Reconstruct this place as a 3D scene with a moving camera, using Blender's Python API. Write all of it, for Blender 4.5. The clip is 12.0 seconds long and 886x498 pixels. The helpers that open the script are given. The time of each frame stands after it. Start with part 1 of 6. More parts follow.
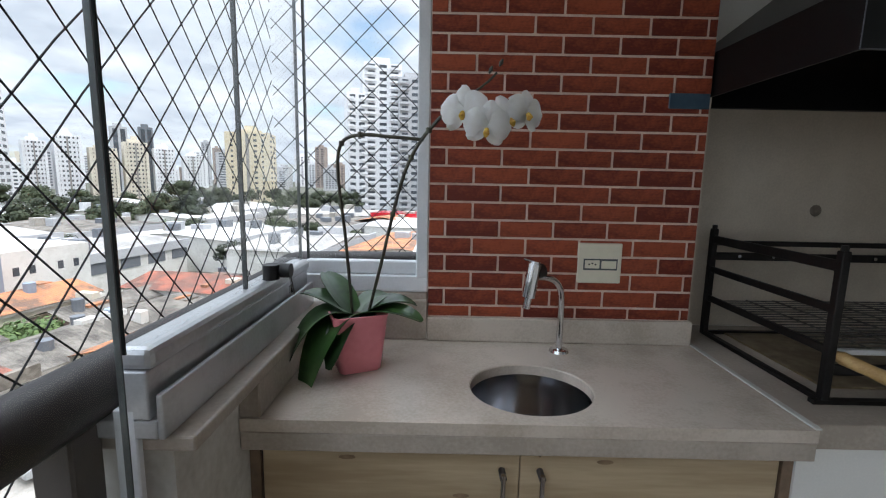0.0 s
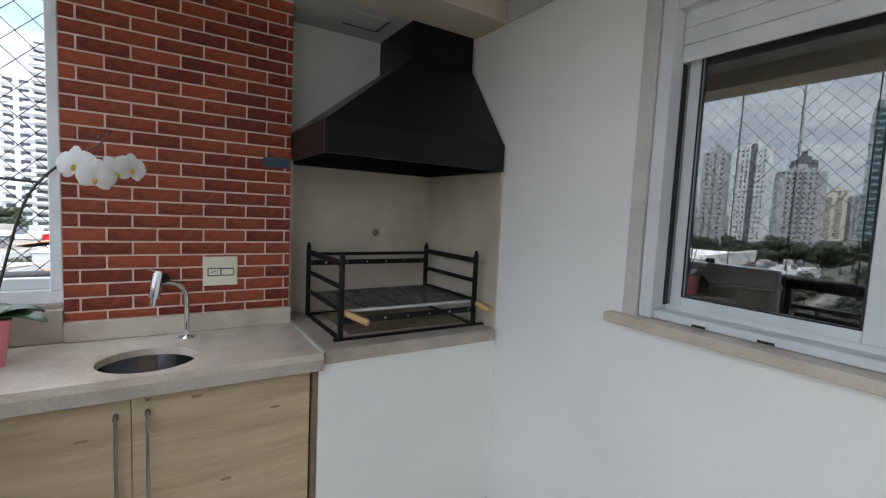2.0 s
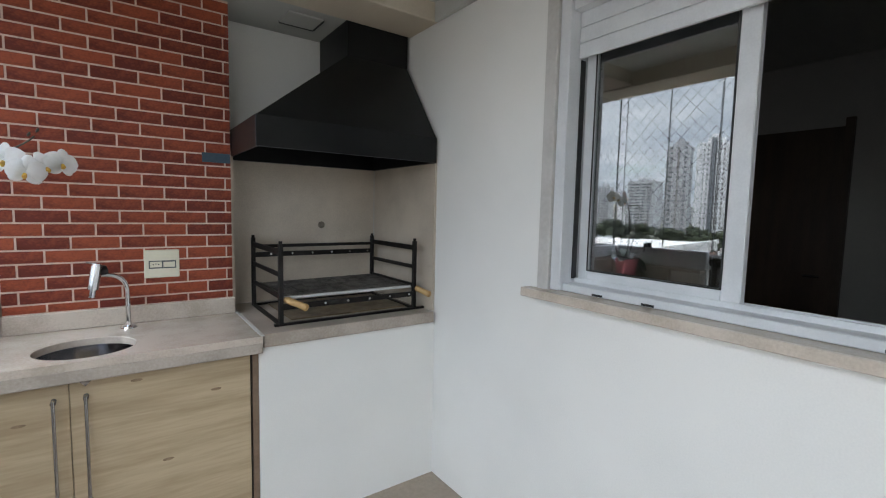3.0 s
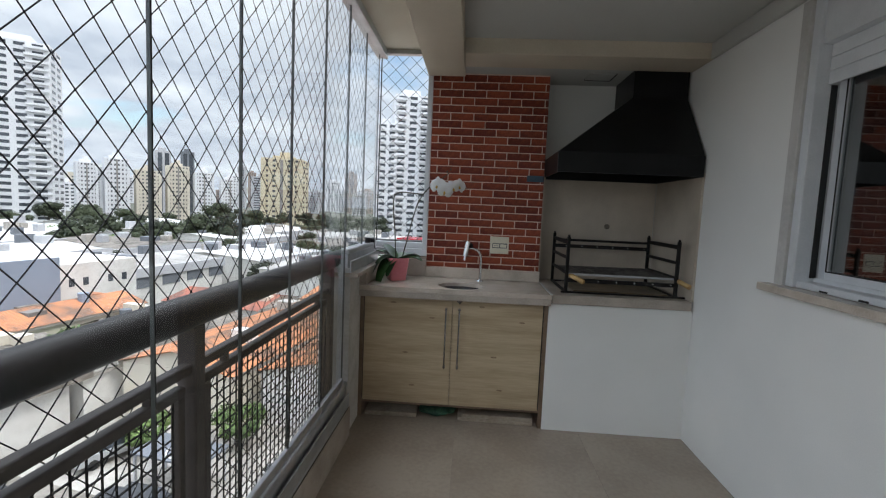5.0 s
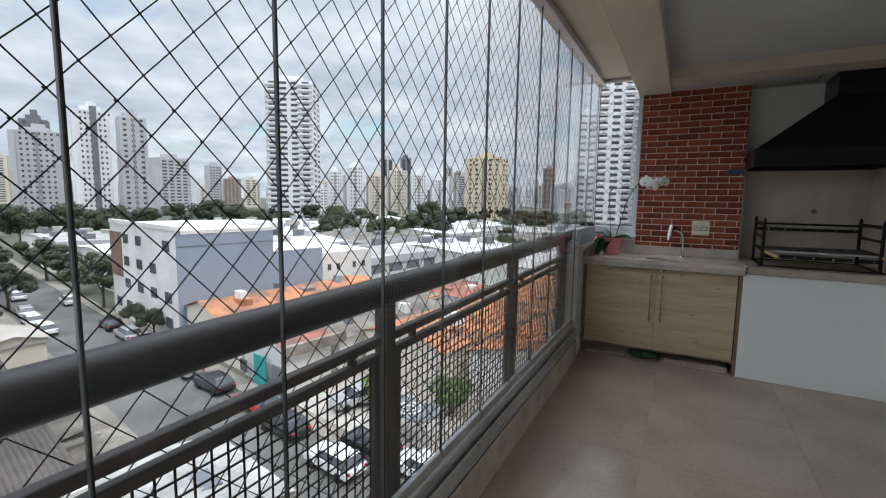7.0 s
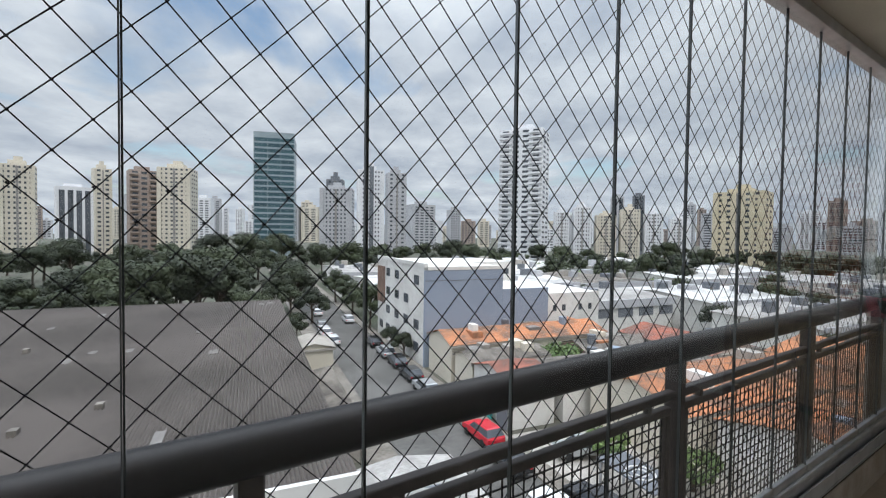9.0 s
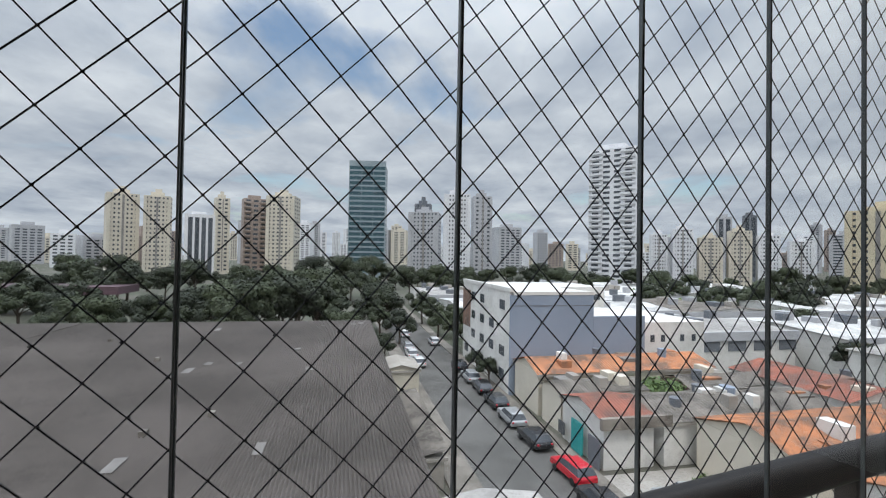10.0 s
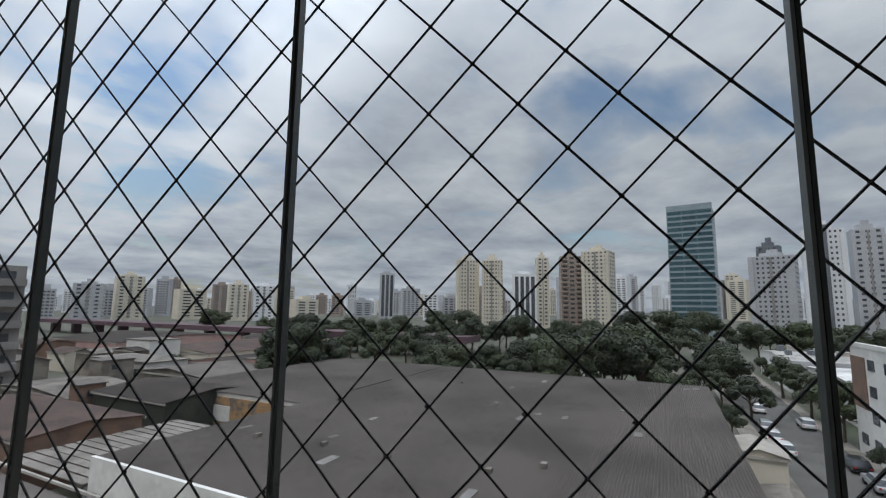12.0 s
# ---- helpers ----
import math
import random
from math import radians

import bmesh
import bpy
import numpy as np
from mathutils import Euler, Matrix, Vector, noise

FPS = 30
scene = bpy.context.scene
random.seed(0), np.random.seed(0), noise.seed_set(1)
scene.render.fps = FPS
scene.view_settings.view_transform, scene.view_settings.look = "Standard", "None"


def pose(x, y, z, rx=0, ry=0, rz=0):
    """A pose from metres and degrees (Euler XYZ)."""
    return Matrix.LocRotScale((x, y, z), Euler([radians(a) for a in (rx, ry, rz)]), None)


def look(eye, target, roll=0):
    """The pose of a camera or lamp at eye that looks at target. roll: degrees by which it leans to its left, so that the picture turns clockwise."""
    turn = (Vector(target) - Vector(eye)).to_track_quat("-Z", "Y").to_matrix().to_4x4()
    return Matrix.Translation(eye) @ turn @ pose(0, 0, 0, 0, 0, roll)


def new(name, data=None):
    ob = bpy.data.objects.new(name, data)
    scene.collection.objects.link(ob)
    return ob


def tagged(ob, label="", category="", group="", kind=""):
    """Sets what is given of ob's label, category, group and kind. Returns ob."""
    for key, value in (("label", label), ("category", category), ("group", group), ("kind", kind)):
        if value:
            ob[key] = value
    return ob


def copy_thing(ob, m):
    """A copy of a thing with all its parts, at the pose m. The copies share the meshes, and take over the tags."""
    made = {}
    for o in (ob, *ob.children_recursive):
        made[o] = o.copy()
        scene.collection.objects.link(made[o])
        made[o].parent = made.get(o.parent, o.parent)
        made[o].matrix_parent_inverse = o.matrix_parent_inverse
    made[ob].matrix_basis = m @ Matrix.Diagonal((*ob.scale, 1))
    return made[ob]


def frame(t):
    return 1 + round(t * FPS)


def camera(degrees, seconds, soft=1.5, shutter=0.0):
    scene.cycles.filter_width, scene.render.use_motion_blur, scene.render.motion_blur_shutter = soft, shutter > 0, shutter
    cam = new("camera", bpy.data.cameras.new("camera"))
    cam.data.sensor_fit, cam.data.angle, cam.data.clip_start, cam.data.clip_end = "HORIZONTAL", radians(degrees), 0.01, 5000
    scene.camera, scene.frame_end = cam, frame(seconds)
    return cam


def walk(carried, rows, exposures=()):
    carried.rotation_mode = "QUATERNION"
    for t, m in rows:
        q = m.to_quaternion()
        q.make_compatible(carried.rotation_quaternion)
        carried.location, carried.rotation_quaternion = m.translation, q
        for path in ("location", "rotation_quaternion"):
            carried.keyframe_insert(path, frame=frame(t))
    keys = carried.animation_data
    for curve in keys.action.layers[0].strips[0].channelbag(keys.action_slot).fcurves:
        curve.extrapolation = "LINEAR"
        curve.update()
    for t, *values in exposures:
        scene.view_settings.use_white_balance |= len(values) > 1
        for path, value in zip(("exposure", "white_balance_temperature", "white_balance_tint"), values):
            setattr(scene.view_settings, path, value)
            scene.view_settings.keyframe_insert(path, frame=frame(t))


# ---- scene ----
cam = camera(89.1, 12.0, soft=1.15)
PATH = [
    (0.0, pose(-0.013, 0.066, 1.406, 81.52, -1.15, 0.26)),
    (0.5, pose(-0.021, -0.154, 1.443, 82.82, -1.77, -7.55)),
    (1.0, pose(-0.005, -0.356, 1.483, 83.58, -1.88, -15.49)),
    (1.5, pose(0.127, -0.557, 1.492, 84.29, -1.89, -21.29)),
    (2.0, pose(0.246, -0.732, 1.472, 85.21, -2.68, -32.23)),
    (2.5, pose(0.261, -0.871, 1.459, 85.28, -1.95, -40.96)),
    (3.0, pose(0.328, -0.947, 1.433, 85.11, -1.28, -35.61)),
    (3.5, pose(0.395, -1.038, 1.406, 84.78, -1.82, -19.96)),
    (5.5, pose(0.233, -2.249, 1.412, 84.84, -2.29, 8.92)),
    (6.0, pose(0.284, -2.597, 1.398, 84.72, -2.06, 15.48)),
    (6.5, pose(0.306, -2.934, 1.394, 84.34, -1.87, 19.58)),
    (7.0, pose(0.345, -3.208, 1.399, 83.56, -0.80, 28.22)),
    (7.5, pose(0.471, -3.421, 1.369, 82.66, -0.95, 36.99)),
    (9.5, pose(0.295, -3.643, 1.590, 90.15, -0.88, 60.96)),
    (10.0, pose(0.205, -3.577, 1.657, 90.98, -1.03, 67.15)),
    (10.5, pose(0.088, -3.572, 1.590, 92.40, -0.85, 81.11)),
    (11.0, pose(-0.021, -3.657, 1.619, 95.28, -0.93, 92.73)),
    (11.5, pose(-0.083, -3.752, 1.630, 97.38, -0.93, 100.42)),
    (12.0, pose(-0.116, -3.818, 1.630, 97.35, -0.70, 105.76)),
]
EXPOSURES = [(0.0, 0.38), (0.5, 0.50), (1.0, 0.58), (1.5, 0.72), (2.0, 0.94), (2.5, 1.34), (3.0, 1.26), (3.5, 0.76), (5.5, 0.17), (6.5, 0.07), (7.5, -0.05), (9.5, -0.34), (10.5, -0.56), (11.2, -0.80), (12.0, -0.90)]
walk(cam, PATH, EXPOSURES)

# ---- light ----
SUN_AZ, SUN_EL = -112.0, 58.0   # compass of the sun: degrees from +y towards -x; height
world = bpy.data.worlds.new("sky")
scene.world = world
world.use_nodes = True
wt = world.node_tree
wt.nodes.clear()


def wnode(kind, **kw):
    n = wt.nodes.new(kind)
    for k, v in kw.items():
        n.inputs[k].default_value = v
    return n


w_out = wnode("ShaderNodeOutputWorld")
w_bg = wnode("ShaderNodeBackground", Strength=0.10)
sky = wnode("ShaderNodeTexSky")
sky.sky_type = "NISHITA"
sky.sun_disc = False
sky.sun_elevation = radians(SUN_EL)
sky.sun_rotation = radians(-SUN_AZ)
sky.air_density, sky.dust_density = 1.2, 1.5
tc = wnode("ShaderNodeTexCoord")
sep = wnode("ShaderNodeSeparateXYZ")
wt.links.new(tc.outputs["Generated"], sep.inputs[0])
lift = wnode("ShaderNodeMath")
lift.operation = "MAXIMUM"
lift.inputs[1].default_value = 0.0
wt.links.new(sep.outputs[2], lift.inputs[0])
lift2 = wnode("ShaderNodeMath")
lift2.operation = "ADD"
lift2.inputs[1].default_value = 0.16
wt.links.new(lift.outputs[0], lift2.inputs[0])
comb = wnode("ShaderNodeCombineXYZ")
for i in (0, 1):
    dv = wnode("ShaderNodeMath")
    dv.operation = "DIVIDE"
    wt.links.new(sep.outputs[i], dv.inputs[0])
    wt.links.new(lift2.outputs[0], dv.inputs[1])
    wt.links.new(dv.outputs[0], comb.inputs[i])
n_big = wnode("ShaderNodeTexNoise", Scale=0.85, Detail=9.0, Roughness=0.55, Distortion=0.25)
n_tone = wnode("ShaderNodeTexNoise", Scale=1.7, Detail=6.0, Roughness=0.6)
drift = wnode("ShaderNodeVectorRotate", Angle=radians(28))
drift.rotation_type = "Z_AXIS"
wt.links.new(comb.outputs[0], drift.inputs["Vector"])
wt.links.new(drift.outputs[0], n_big.inputs["Vector"])
wt.links.new(drift.outputs[0], n_tone.inputs["Vector"])
cover = wnode("ShaderNodeValToRGB")
cover.color_ramp.elements[0].position, cover.color_ramp.elements[0].color = 0.335, (0.05, 0.05, 0.05, 1)
cover.color_ramp.elements[1].position, cover.color_ramp.elements[1].color = 0.44, (1, 1, 1, 1)
wt.links.new(n_big.outputs["Fac"], cover.inputs[0])
tone = wnode("ShaderNodeValToRGB")
tone.color_ramp.elements[0].position, tone.color_ramp.elements[0].color = 0.30, (4.8, 5.5, 6.8, 1)
tone.color_ramp.elements[1].position, tone.color_ramp.elements[1].color = 0.68, (9.5, 10.0, 10.9, 1)
wt.links.new(n_tone.outputs["Fac"], tone.inputs[0])
blend = wnode("ShaderNodeMix")
blend.data_type = "RGBA"
wt.links.new(cover.outputs[0], blend.inputs[0])
blue = wnode("ShaderNodeVectorMath")
blue.operation = "SCALE"
blue.inputs["Scale"].default_value = 1.8
wt.links.new(sky.outputs[0], blue.inputs[0])
wt.links.new(blue.outputs[0], blend.inputs[6])
wt.links.new(tone.outputs[0], blend.inputs[7])
high = wnode("ShaderNodeMath")
high.operation = "POWER"
high.inputs[1].default_value = 4.0
wt.links.new(lift.outputs[0], high.inputs[0])
zen = wnode("ShaderNodeMath")
zen.operation = "MULTIPLY_ADD"
zen.inputs[1].default_value, zen.inputs[2].default_value = 5.2, 0.95
wt.links.new(high.outputs[0], zen.inputs[0])
scale = wnode("ShaderNodeVectorMath")
scale.operation = "SCALE"
wt.links.new(blend.outputs[2], scale.inputs[0])
wt.links.new(zen.outputs[0], scale.inputs["Scale"])
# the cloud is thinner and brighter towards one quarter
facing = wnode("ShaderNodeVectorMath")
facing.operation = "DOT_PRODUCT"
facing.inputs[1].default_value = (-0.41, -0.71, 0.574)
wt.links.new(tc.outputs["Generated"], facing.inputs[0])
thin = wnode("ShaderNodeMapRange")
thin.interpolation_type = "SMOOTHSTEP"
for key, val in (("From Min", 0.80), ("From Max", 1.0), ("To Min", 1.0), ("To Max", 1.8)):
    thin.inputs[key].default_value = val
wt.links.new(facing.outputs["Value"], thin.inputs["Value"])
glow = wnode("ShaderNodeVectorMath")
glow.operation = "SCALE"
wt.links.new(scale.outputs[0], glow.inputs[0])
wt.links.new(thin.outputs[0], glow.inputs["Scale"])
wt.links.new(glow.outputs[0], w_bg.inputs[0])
wt.links.new(w_bg.outputs[0], w_out.inputs[0])

sun = new("sun", bpy.data.lights.new("sun", "SUN"))
sun.data.energy, sun.data.angle, sun.data.color = 1.0, radians(10), (1.0, 0.95, 0.88)
_az, _el = radians(SUN_AZ), radians(SUN_EL)
_to = Vector((-math.sin(_az) * math.cos(_el), math.cos(_az) * math.cos(_el), math.sin(_el)))
sun.matrix_world = look(_to * 60, (0, 0, 0))

# fill lamp added inside the long glass front, to strengthen the sky's light indoors
day = new("window_daylight", bpy.data.lights.new("window_daylight", "AREA"))
day.data.shape, day.data.size, day.data.size_y, day.data.energy, day.data.color = "RECTANGLE", 6.0, 1.2, 10.0, (0.97, 0.99, 1.0)
day.matrix_world = look((-0.25, -3.25, 1.55), (0.75, -3.25, 0.85))

# ---- materials ----


def surface(name, c1, c2=None, scale=6.0, rough=0.6, metal=0.0, bump=0.0, fine=60.0, vary=0.0, stretch=(1, 1, 1), spec=0.5, coat=0.0, edge=(0.35, 0.65)):
    """A two-tone surface: broad mottling, fine grain, bump, and a difference from piece to piece."""
    m = bpy.data.materials.new(name)
    m.use_nodes = True
    nt = m.node_tree
    b = nt.nodes["Principled BSDF"]
    b.inputs["Roughness"].default_value = rough
    b.inputs["Metallic"].default_value = metal
    b.inputs["Specular IOR Level"].default_value = spec
    b.inputs["Coat Weight"].default_value = coat
    c2 = c2 or tuple(v * 0.85 for v in c1)
    co = nt.nodes.new("ShaderNodeTexCoord")
    mp = nt.nodes.new("ShaderNodeMapping")
    mp.inputs["Scale"].default_value = stretch
    nt.links.new(co.outputs["Object"], mp.inputs[0])
    n1 = nt.nodes.new("ShaderNodeTexNoise")
    n1.inputs["Scale"].default_value, n1.inputs["Detail"].default_value = scale, 5
    n2 = nt.nodes.new("ShaderNodeTexNoise")
    n2.inputs["Scale"].default_value, n2.inputs["Detail"].default_value = fine, 3
    for n in (n1, n2):
        nt.links.new(mp.outputs[0], n.inputs["Vector"])
    add = nt.nodes.new("ShaderNodeMath")
    add.operation = "MULTIPLY_ADD"
    add.inputs[1].default_value = 0.45
    nt.links.new(n2.outputs["Fac"], add.inputs[0])
    half = nt.nodes.new("ShaderNodeMath")
    half.operation = "MULTIPLY_ADD"
    half.inputs[1].default_value, half.inputs[2].default_value = 1.0, -0.225
    nt.links.new(n1.outputs["Fac"], half.inputs[0])
    nt.links.new(half.outputs[0], add.inputs[2])
    fac = add
    if vary:
        oi = nt.nodes.new("ShaderNodeObjectInfo")
        v = nt.nodes.new("ShaderNodeMath")
        v.operation = "MULTIPLY_ADD"
        v.inputs[1].default_value = vary
        nt.links.new(oi.outputs["Random"], v.inputs[0])
        sh = nt.nodes.new("ShaderNodeMath")
        sh.operation = "SUBTRACT"
        sh.inputs[1].default_value = vary / 2
        nt.links.new(add.outputs[0], sh.inputs[0])
        nt.links.new(sh.outputs[0], v.inputs[2])
        fac = v
    ramp = nt.nodes.new("ShaderNodeValToRGB")
    ramp.color_ramp.elements[0].position, ramp.color_ramp.elements[0].color = edge[0], (*c2, 1)
    ramp.color_ramp.elements[1].position, ramp.color_ramp.elements[1].color = edge[1], (*c1, 1)
    nt.links.new(fac.outputs[0], ramp.inputs[0])
    nt.links.new(ramp.outputs[0], b.inputs["Base Color"])
    if bump:
        bp = nt.nodes.new("ShaderNodeBump")
        bp.inputs["Strength"].default_value, bp.inputs["Distance"].default_value = bump, 0.004
        nt.links.new(add.outputs[0], bp.inputs["Height"])
        nt.links.new(bp.outputs[0], b.inputs["Normal"])
    return m


def glass(name, tint=(0.975, 0.99, 0.985), rough=0.0, shine=0.013):
    m = bpy.data.materials.new(name)
    m.use_nodes = True
    nt = m.node_tree
    nt.nodes.clear()
    out = nt.nodes.new("ShaderNodeOutputMaterial")
    tr = nt.nodes.new("ShaderNodeBsdfTransparent")
    tr.inputs[0].default_value = (*tint, 1)
    gl = nt.nodes.new("ShaderNodeBsdfGlossy")
    gl.inputs["Roughness"].default_value = rough
    lw_ = nt.nodes.new("ShaderNodeLayerWeight")
    lw_.inputs[0].default_value = 0.5
    pw = nt.nodes.new("ShaderNodeMath")
    pw.operation = "POWER"
    pw.inputs[1].default_value = 5.0
    nt.links.new(lw_.outputs["Facing"], pw.inputs[0])
    fr = nt.nodes.new("ShaderNodeMath")
    fr.operation = "MULTIPLY_ADD"
    fr.inputs[1].default_value, fr.inputs[2].default_value = 0.80, shine
    nt.links.new(pw.outputs[0], fr.inputs[0])
    mx = nt.nodes.new("ShaderNodeMixShader")
    nt.links.new(fr.outputs[0], mx.inputs[0])
    nt.links.new(tr.outputs[0], mx.inputs[1])
    nt.links.new(gl.outputs[0], mx.inputs[2])
    nt.links.new(mx.outputs[0], out.inputs[0])
    return m


M_PLASTER = surface("white wall paint", (0.85, 0.845, 0.815), (0.79, 0.79, 0.765), 1.6, 0.75, bump=0.10, fine=180)
# a white ceiling turned grey: its shade is put into the base colour
M_CEIL = surface("white ceiling paint greyed for shade", (0.52, 0.52, 0.49), (0.48, 0.48, 0.455), 1.2, 0.8, bump=0.06, fine=120)
M_BEAM = surface("cream beam paint", (0.62, 0.55, 0.44), (0.55, 0.48, 0.38), 2.0, 0.75, bump=0.1, fine=120)
M_FLOOR = surface("polished beige porcelain", (0.36, 0.295, 0.235), (0.29, 0.235, 0.185), 2.2, 0.14, fine=40, vary=0.10, spec=0.5)
M_GROUT = surface("grout", (0.30, 0.245, 0.195), None, 20, 0.9)
M_STONE = surface("beige limestone", (0.60, 0.525, 0.45), (0.46, 0.395, 0.325), 7.0, 0.15, bump=0.05, fine=140, edge=(0.3, 0.62))
M_STONE_DARK = surface("darker beige stone", (0.47, 0.41, 0.35), (0.35, 0.30, 0.25), 5.0, 0.4, bump=0.08, fine=110)
M_NICHE = surface("smoked beige granite", (0.58, 0.51, 0.42), (0.47, 0.41, 0.335), 4.0, 0.33, bump=0.04, fine=150)
M_BRICK = surface("glazed red brick slip", (0.36, 0.085, 0.040), (0.15, 0.030, 0.020), 11.0, 0.38, bump=0.45, fine=80, vary=0.26, stretch=(1, 1, 2.5), spec=0.22)
M_MORTAR = surface("pale pink mortar", (0.74, 0.59, 0.50), (0.62, 0.47, 0.39), 25, 0.9, bump=0.3, fine=300)
M_OAK = surface("pale oak laminate", (0.53, 0.42, 0.275), (0.38, 0.285, 0.175), 2.6, 0.42, bump=0.06, fine=16, stretch=(0.55, 3, 6.5), edge=(0.3, 0.66))
M_OAK_EDGE = surface("brown cabinet edge", (0.22, 0.15, 0.10), (0.15, 0.10, 0.065), 8, 0.5)
M_DARKGAP = surface("dark shadow gap", (0.035, 0.028, 0.022), None, 12, 0.8)
M_BLACK = surface("black painted steel hood", (0.0085, 0.0092, 0.0095), (0.0045, 0.005, 0.0055), 4, 0.34, bump=0.05, fine=220, spec=0.30)
M_IRON = surface("blackened iron", (0.014, 0.012, 0.011), (0.007, 0.006, 0.006), 18, 0.5, metal=0.15, spec=0.3, bump=0.25, fine=160)
M_STEEL = surface("brushed stainless steel", (0.48, 0.48, 0.50), (0.38, 0.38, 0.40), 14, 0.17, metal=1.0, fine=200)
M_CHROME = surface("chrome", (0.80, 0.80, 0.82), (0.74, 0.74, 0.76), 6, 0.07, metal=1.0)
M_ALU = surface("white powder-coated aluminium", (0.70, 0.72, 0.74), (0.63, 0.65, 0.67), 9, 0.38, bump=0.03, fine=150)
M_ALU_GREY = surface("satin aluminium", (0.56, 0.57, 0.58), (0.46, 0.47, 0.48), 11, 0.34, metal=0.55, fine=130)
M_RAIL = surface("dark brown painted rail", (0.016, 0.0105, 0.0098), (0.011, 0.0075, 0.007), 5, 0.45, bump=0.03, fine=60, spec=0.4)
M_POST = surface("taupe painted steel", (0.090, 0.074, 0.070), (0.062, 0.051, 0.048), 9, 0.5, bump=0.12, fine=120, spec=0.35)
M_NET = surface("black nylon cord", (0.011, 0.011, 0.013), None, 30, 0.7, spec=0.25)
M_PINK = surface("pink glazed plastic", (0.80, 0.27, 0.31), (0.74, 0.22, 0.26), 5, 0.33, fine=60)
M_LEAF = surface("thick green orchid leaf", (0.034, 0.078, 0.022), (0.016, 0.040, 0.012), 14, 0.32, bump=0.1, fine=70, vary=0.25)
M_STEM = surface("dark orchid stem", (0.060, 0.062, 0.035), (0.040, 0.034, 0.026), 30, 0.5)
M_PETAL = surface("white orchid petal", (0.93, 0.93, 0.91), (0.88, 0.87, 0.84), 30, 0.5)
M_PETAL.node_tree.nodes["Principled BSDF"].inputs["Subsurface Weight"].default_value = 0.6
M_PETAL.node_tree.nodes["Principled BSDF"].inputs["Subsurface Radius"].default_value = (0.02, 0.02, 0.018)
M_YELLOW = surface("yellow orchid heart", (0.70, 0.46, 0.06), (0.55, 0.30, 0.06), 60, 0.5)
M_SOIL = surface("potting bark", (0.075, 0.045, 0.03), (0.03, 0.02, 0.015), 40, 0.95, bump=0.8)
M_SOCKET = surface("ivory switch plate", (0.76, 0.72, 0.58), (0.71, 0.67, 0.53), 7, 0.4)
M_WOODH = surface("turned pine handle", (0.58, 0.39, 0.17), (0.44, 0.27, 0.10), 12, 0.5, stretch=(1, 5, 5))
M_BLUE = surface("slate blue tile", (0.045, 0.085, 0.125), (0.03, 0.065, 0.10), 10, 0.35)
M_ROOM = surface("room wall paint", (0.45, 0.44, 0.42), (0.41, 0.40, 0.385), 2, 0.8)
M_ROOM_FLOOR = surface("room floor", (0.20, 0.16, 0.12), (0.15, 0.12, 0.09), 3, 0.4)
M_DOORWOOD = surface("dark wood door", (0.09, 0.06, 0.04), (0.06, 0.04, 0.028), 3, 0.45, stretch=(4, 4, 0.6))
M_CLOTH = surface("green cloth", (0.06, 0.15, 0.09), (0.03, 0.08, 0.06), 20, 0.9, bump=0.5)
M_BOARD = surface("stacked stone offcut", (0.45, 0.38, 0.30), (0.30, 0.24, 0.18), 8, 0.6)
M_GLASS = glass("clear window glass")
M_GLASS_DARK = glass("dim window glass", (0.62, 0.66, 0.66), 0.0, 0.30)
M_EDGE = surface("glass panel edge", (0.030, 0.036, 0.034), (0.018, 0.022, 0.021), 10, 0.25)
M_EDGE2 = surface("grey seal", (0.11, 0.12, 0.12), (0.07, 0.078, 0.078), 10, 0.3)
M_GASKET = surface("black gasket", (0.012, 0.012, 0.013), None, 20, 0.5)

M_LOWWALL = surface("scuffed grey-white paint", (0.66, 0.64, 0.60), (0.50, 0.475, 0.43), 5.0, 0.7, bump=0.15, fine=60)
M_EDGE_SHINE = surface("painted edge highlight", (0.10, 0.105, 0.115), (0.06, 0.063, 0.07), 20, 0.35, metal=0.6)

# ---- builders ----


def box(bm, x0, y0, z0, x1, y1, z1, bevel=0.0, seg=1, turn=0.0):
    """A box between two corners, its edges rounded, turned about its own upright axis."""
    r = bmesh.ops.create_cube(bm, size=1.0)
    vs = r["verts"]
    c = Vector(((x0 + x1) / 2, (y0 + y1) / 2, (z0 + z1) / 2))
    rot = Matrix.Rotation(radians(turn), 4, "Z")
    for v in vs:
        v.co = c + (rot @ Vector((v.co.x * abs(x1 - x0), v.co.y * abs(y1 - y0), v.co.z * abs(z1 - z0))))
    if bevel:
        es = {e for v in vs for e in v.link_edges}
        bmesh.ops.bevel(bm, geom=list(es), offset=bevel, segments=seg, affect="EDGES", profile=0.5)
    return bm


def rod(bm, p0, p1, r, n=8, r2=None, cap=True):
    """A round bar from p0 to p1."""
    p0, p1 = Vector(p0), Vector(p1)
    q = (p1 - p0).to_track_quat("Z", "Y")
    r2 = r if r2 is None else r2
    rings = []
    for p, rr in ((p0, r), (p1, r2)):
        rings.append([bm.verts.new(p + q @ Vector((rr * math.cos(2 * math.pi * i / n), rr * math.sin(2 * math.pi * i / n), 0))) for i in range(n)])
    for i in range(n):
        bm.faces.new((rings[0][i], rings[0][(i + 1) % n], rings[1][(i + 1) % n], rings[1][i]))
    if cap:
        bm.faces.new(rings[0][::-1])
        bm.faces.new(rings[1])
    return bm


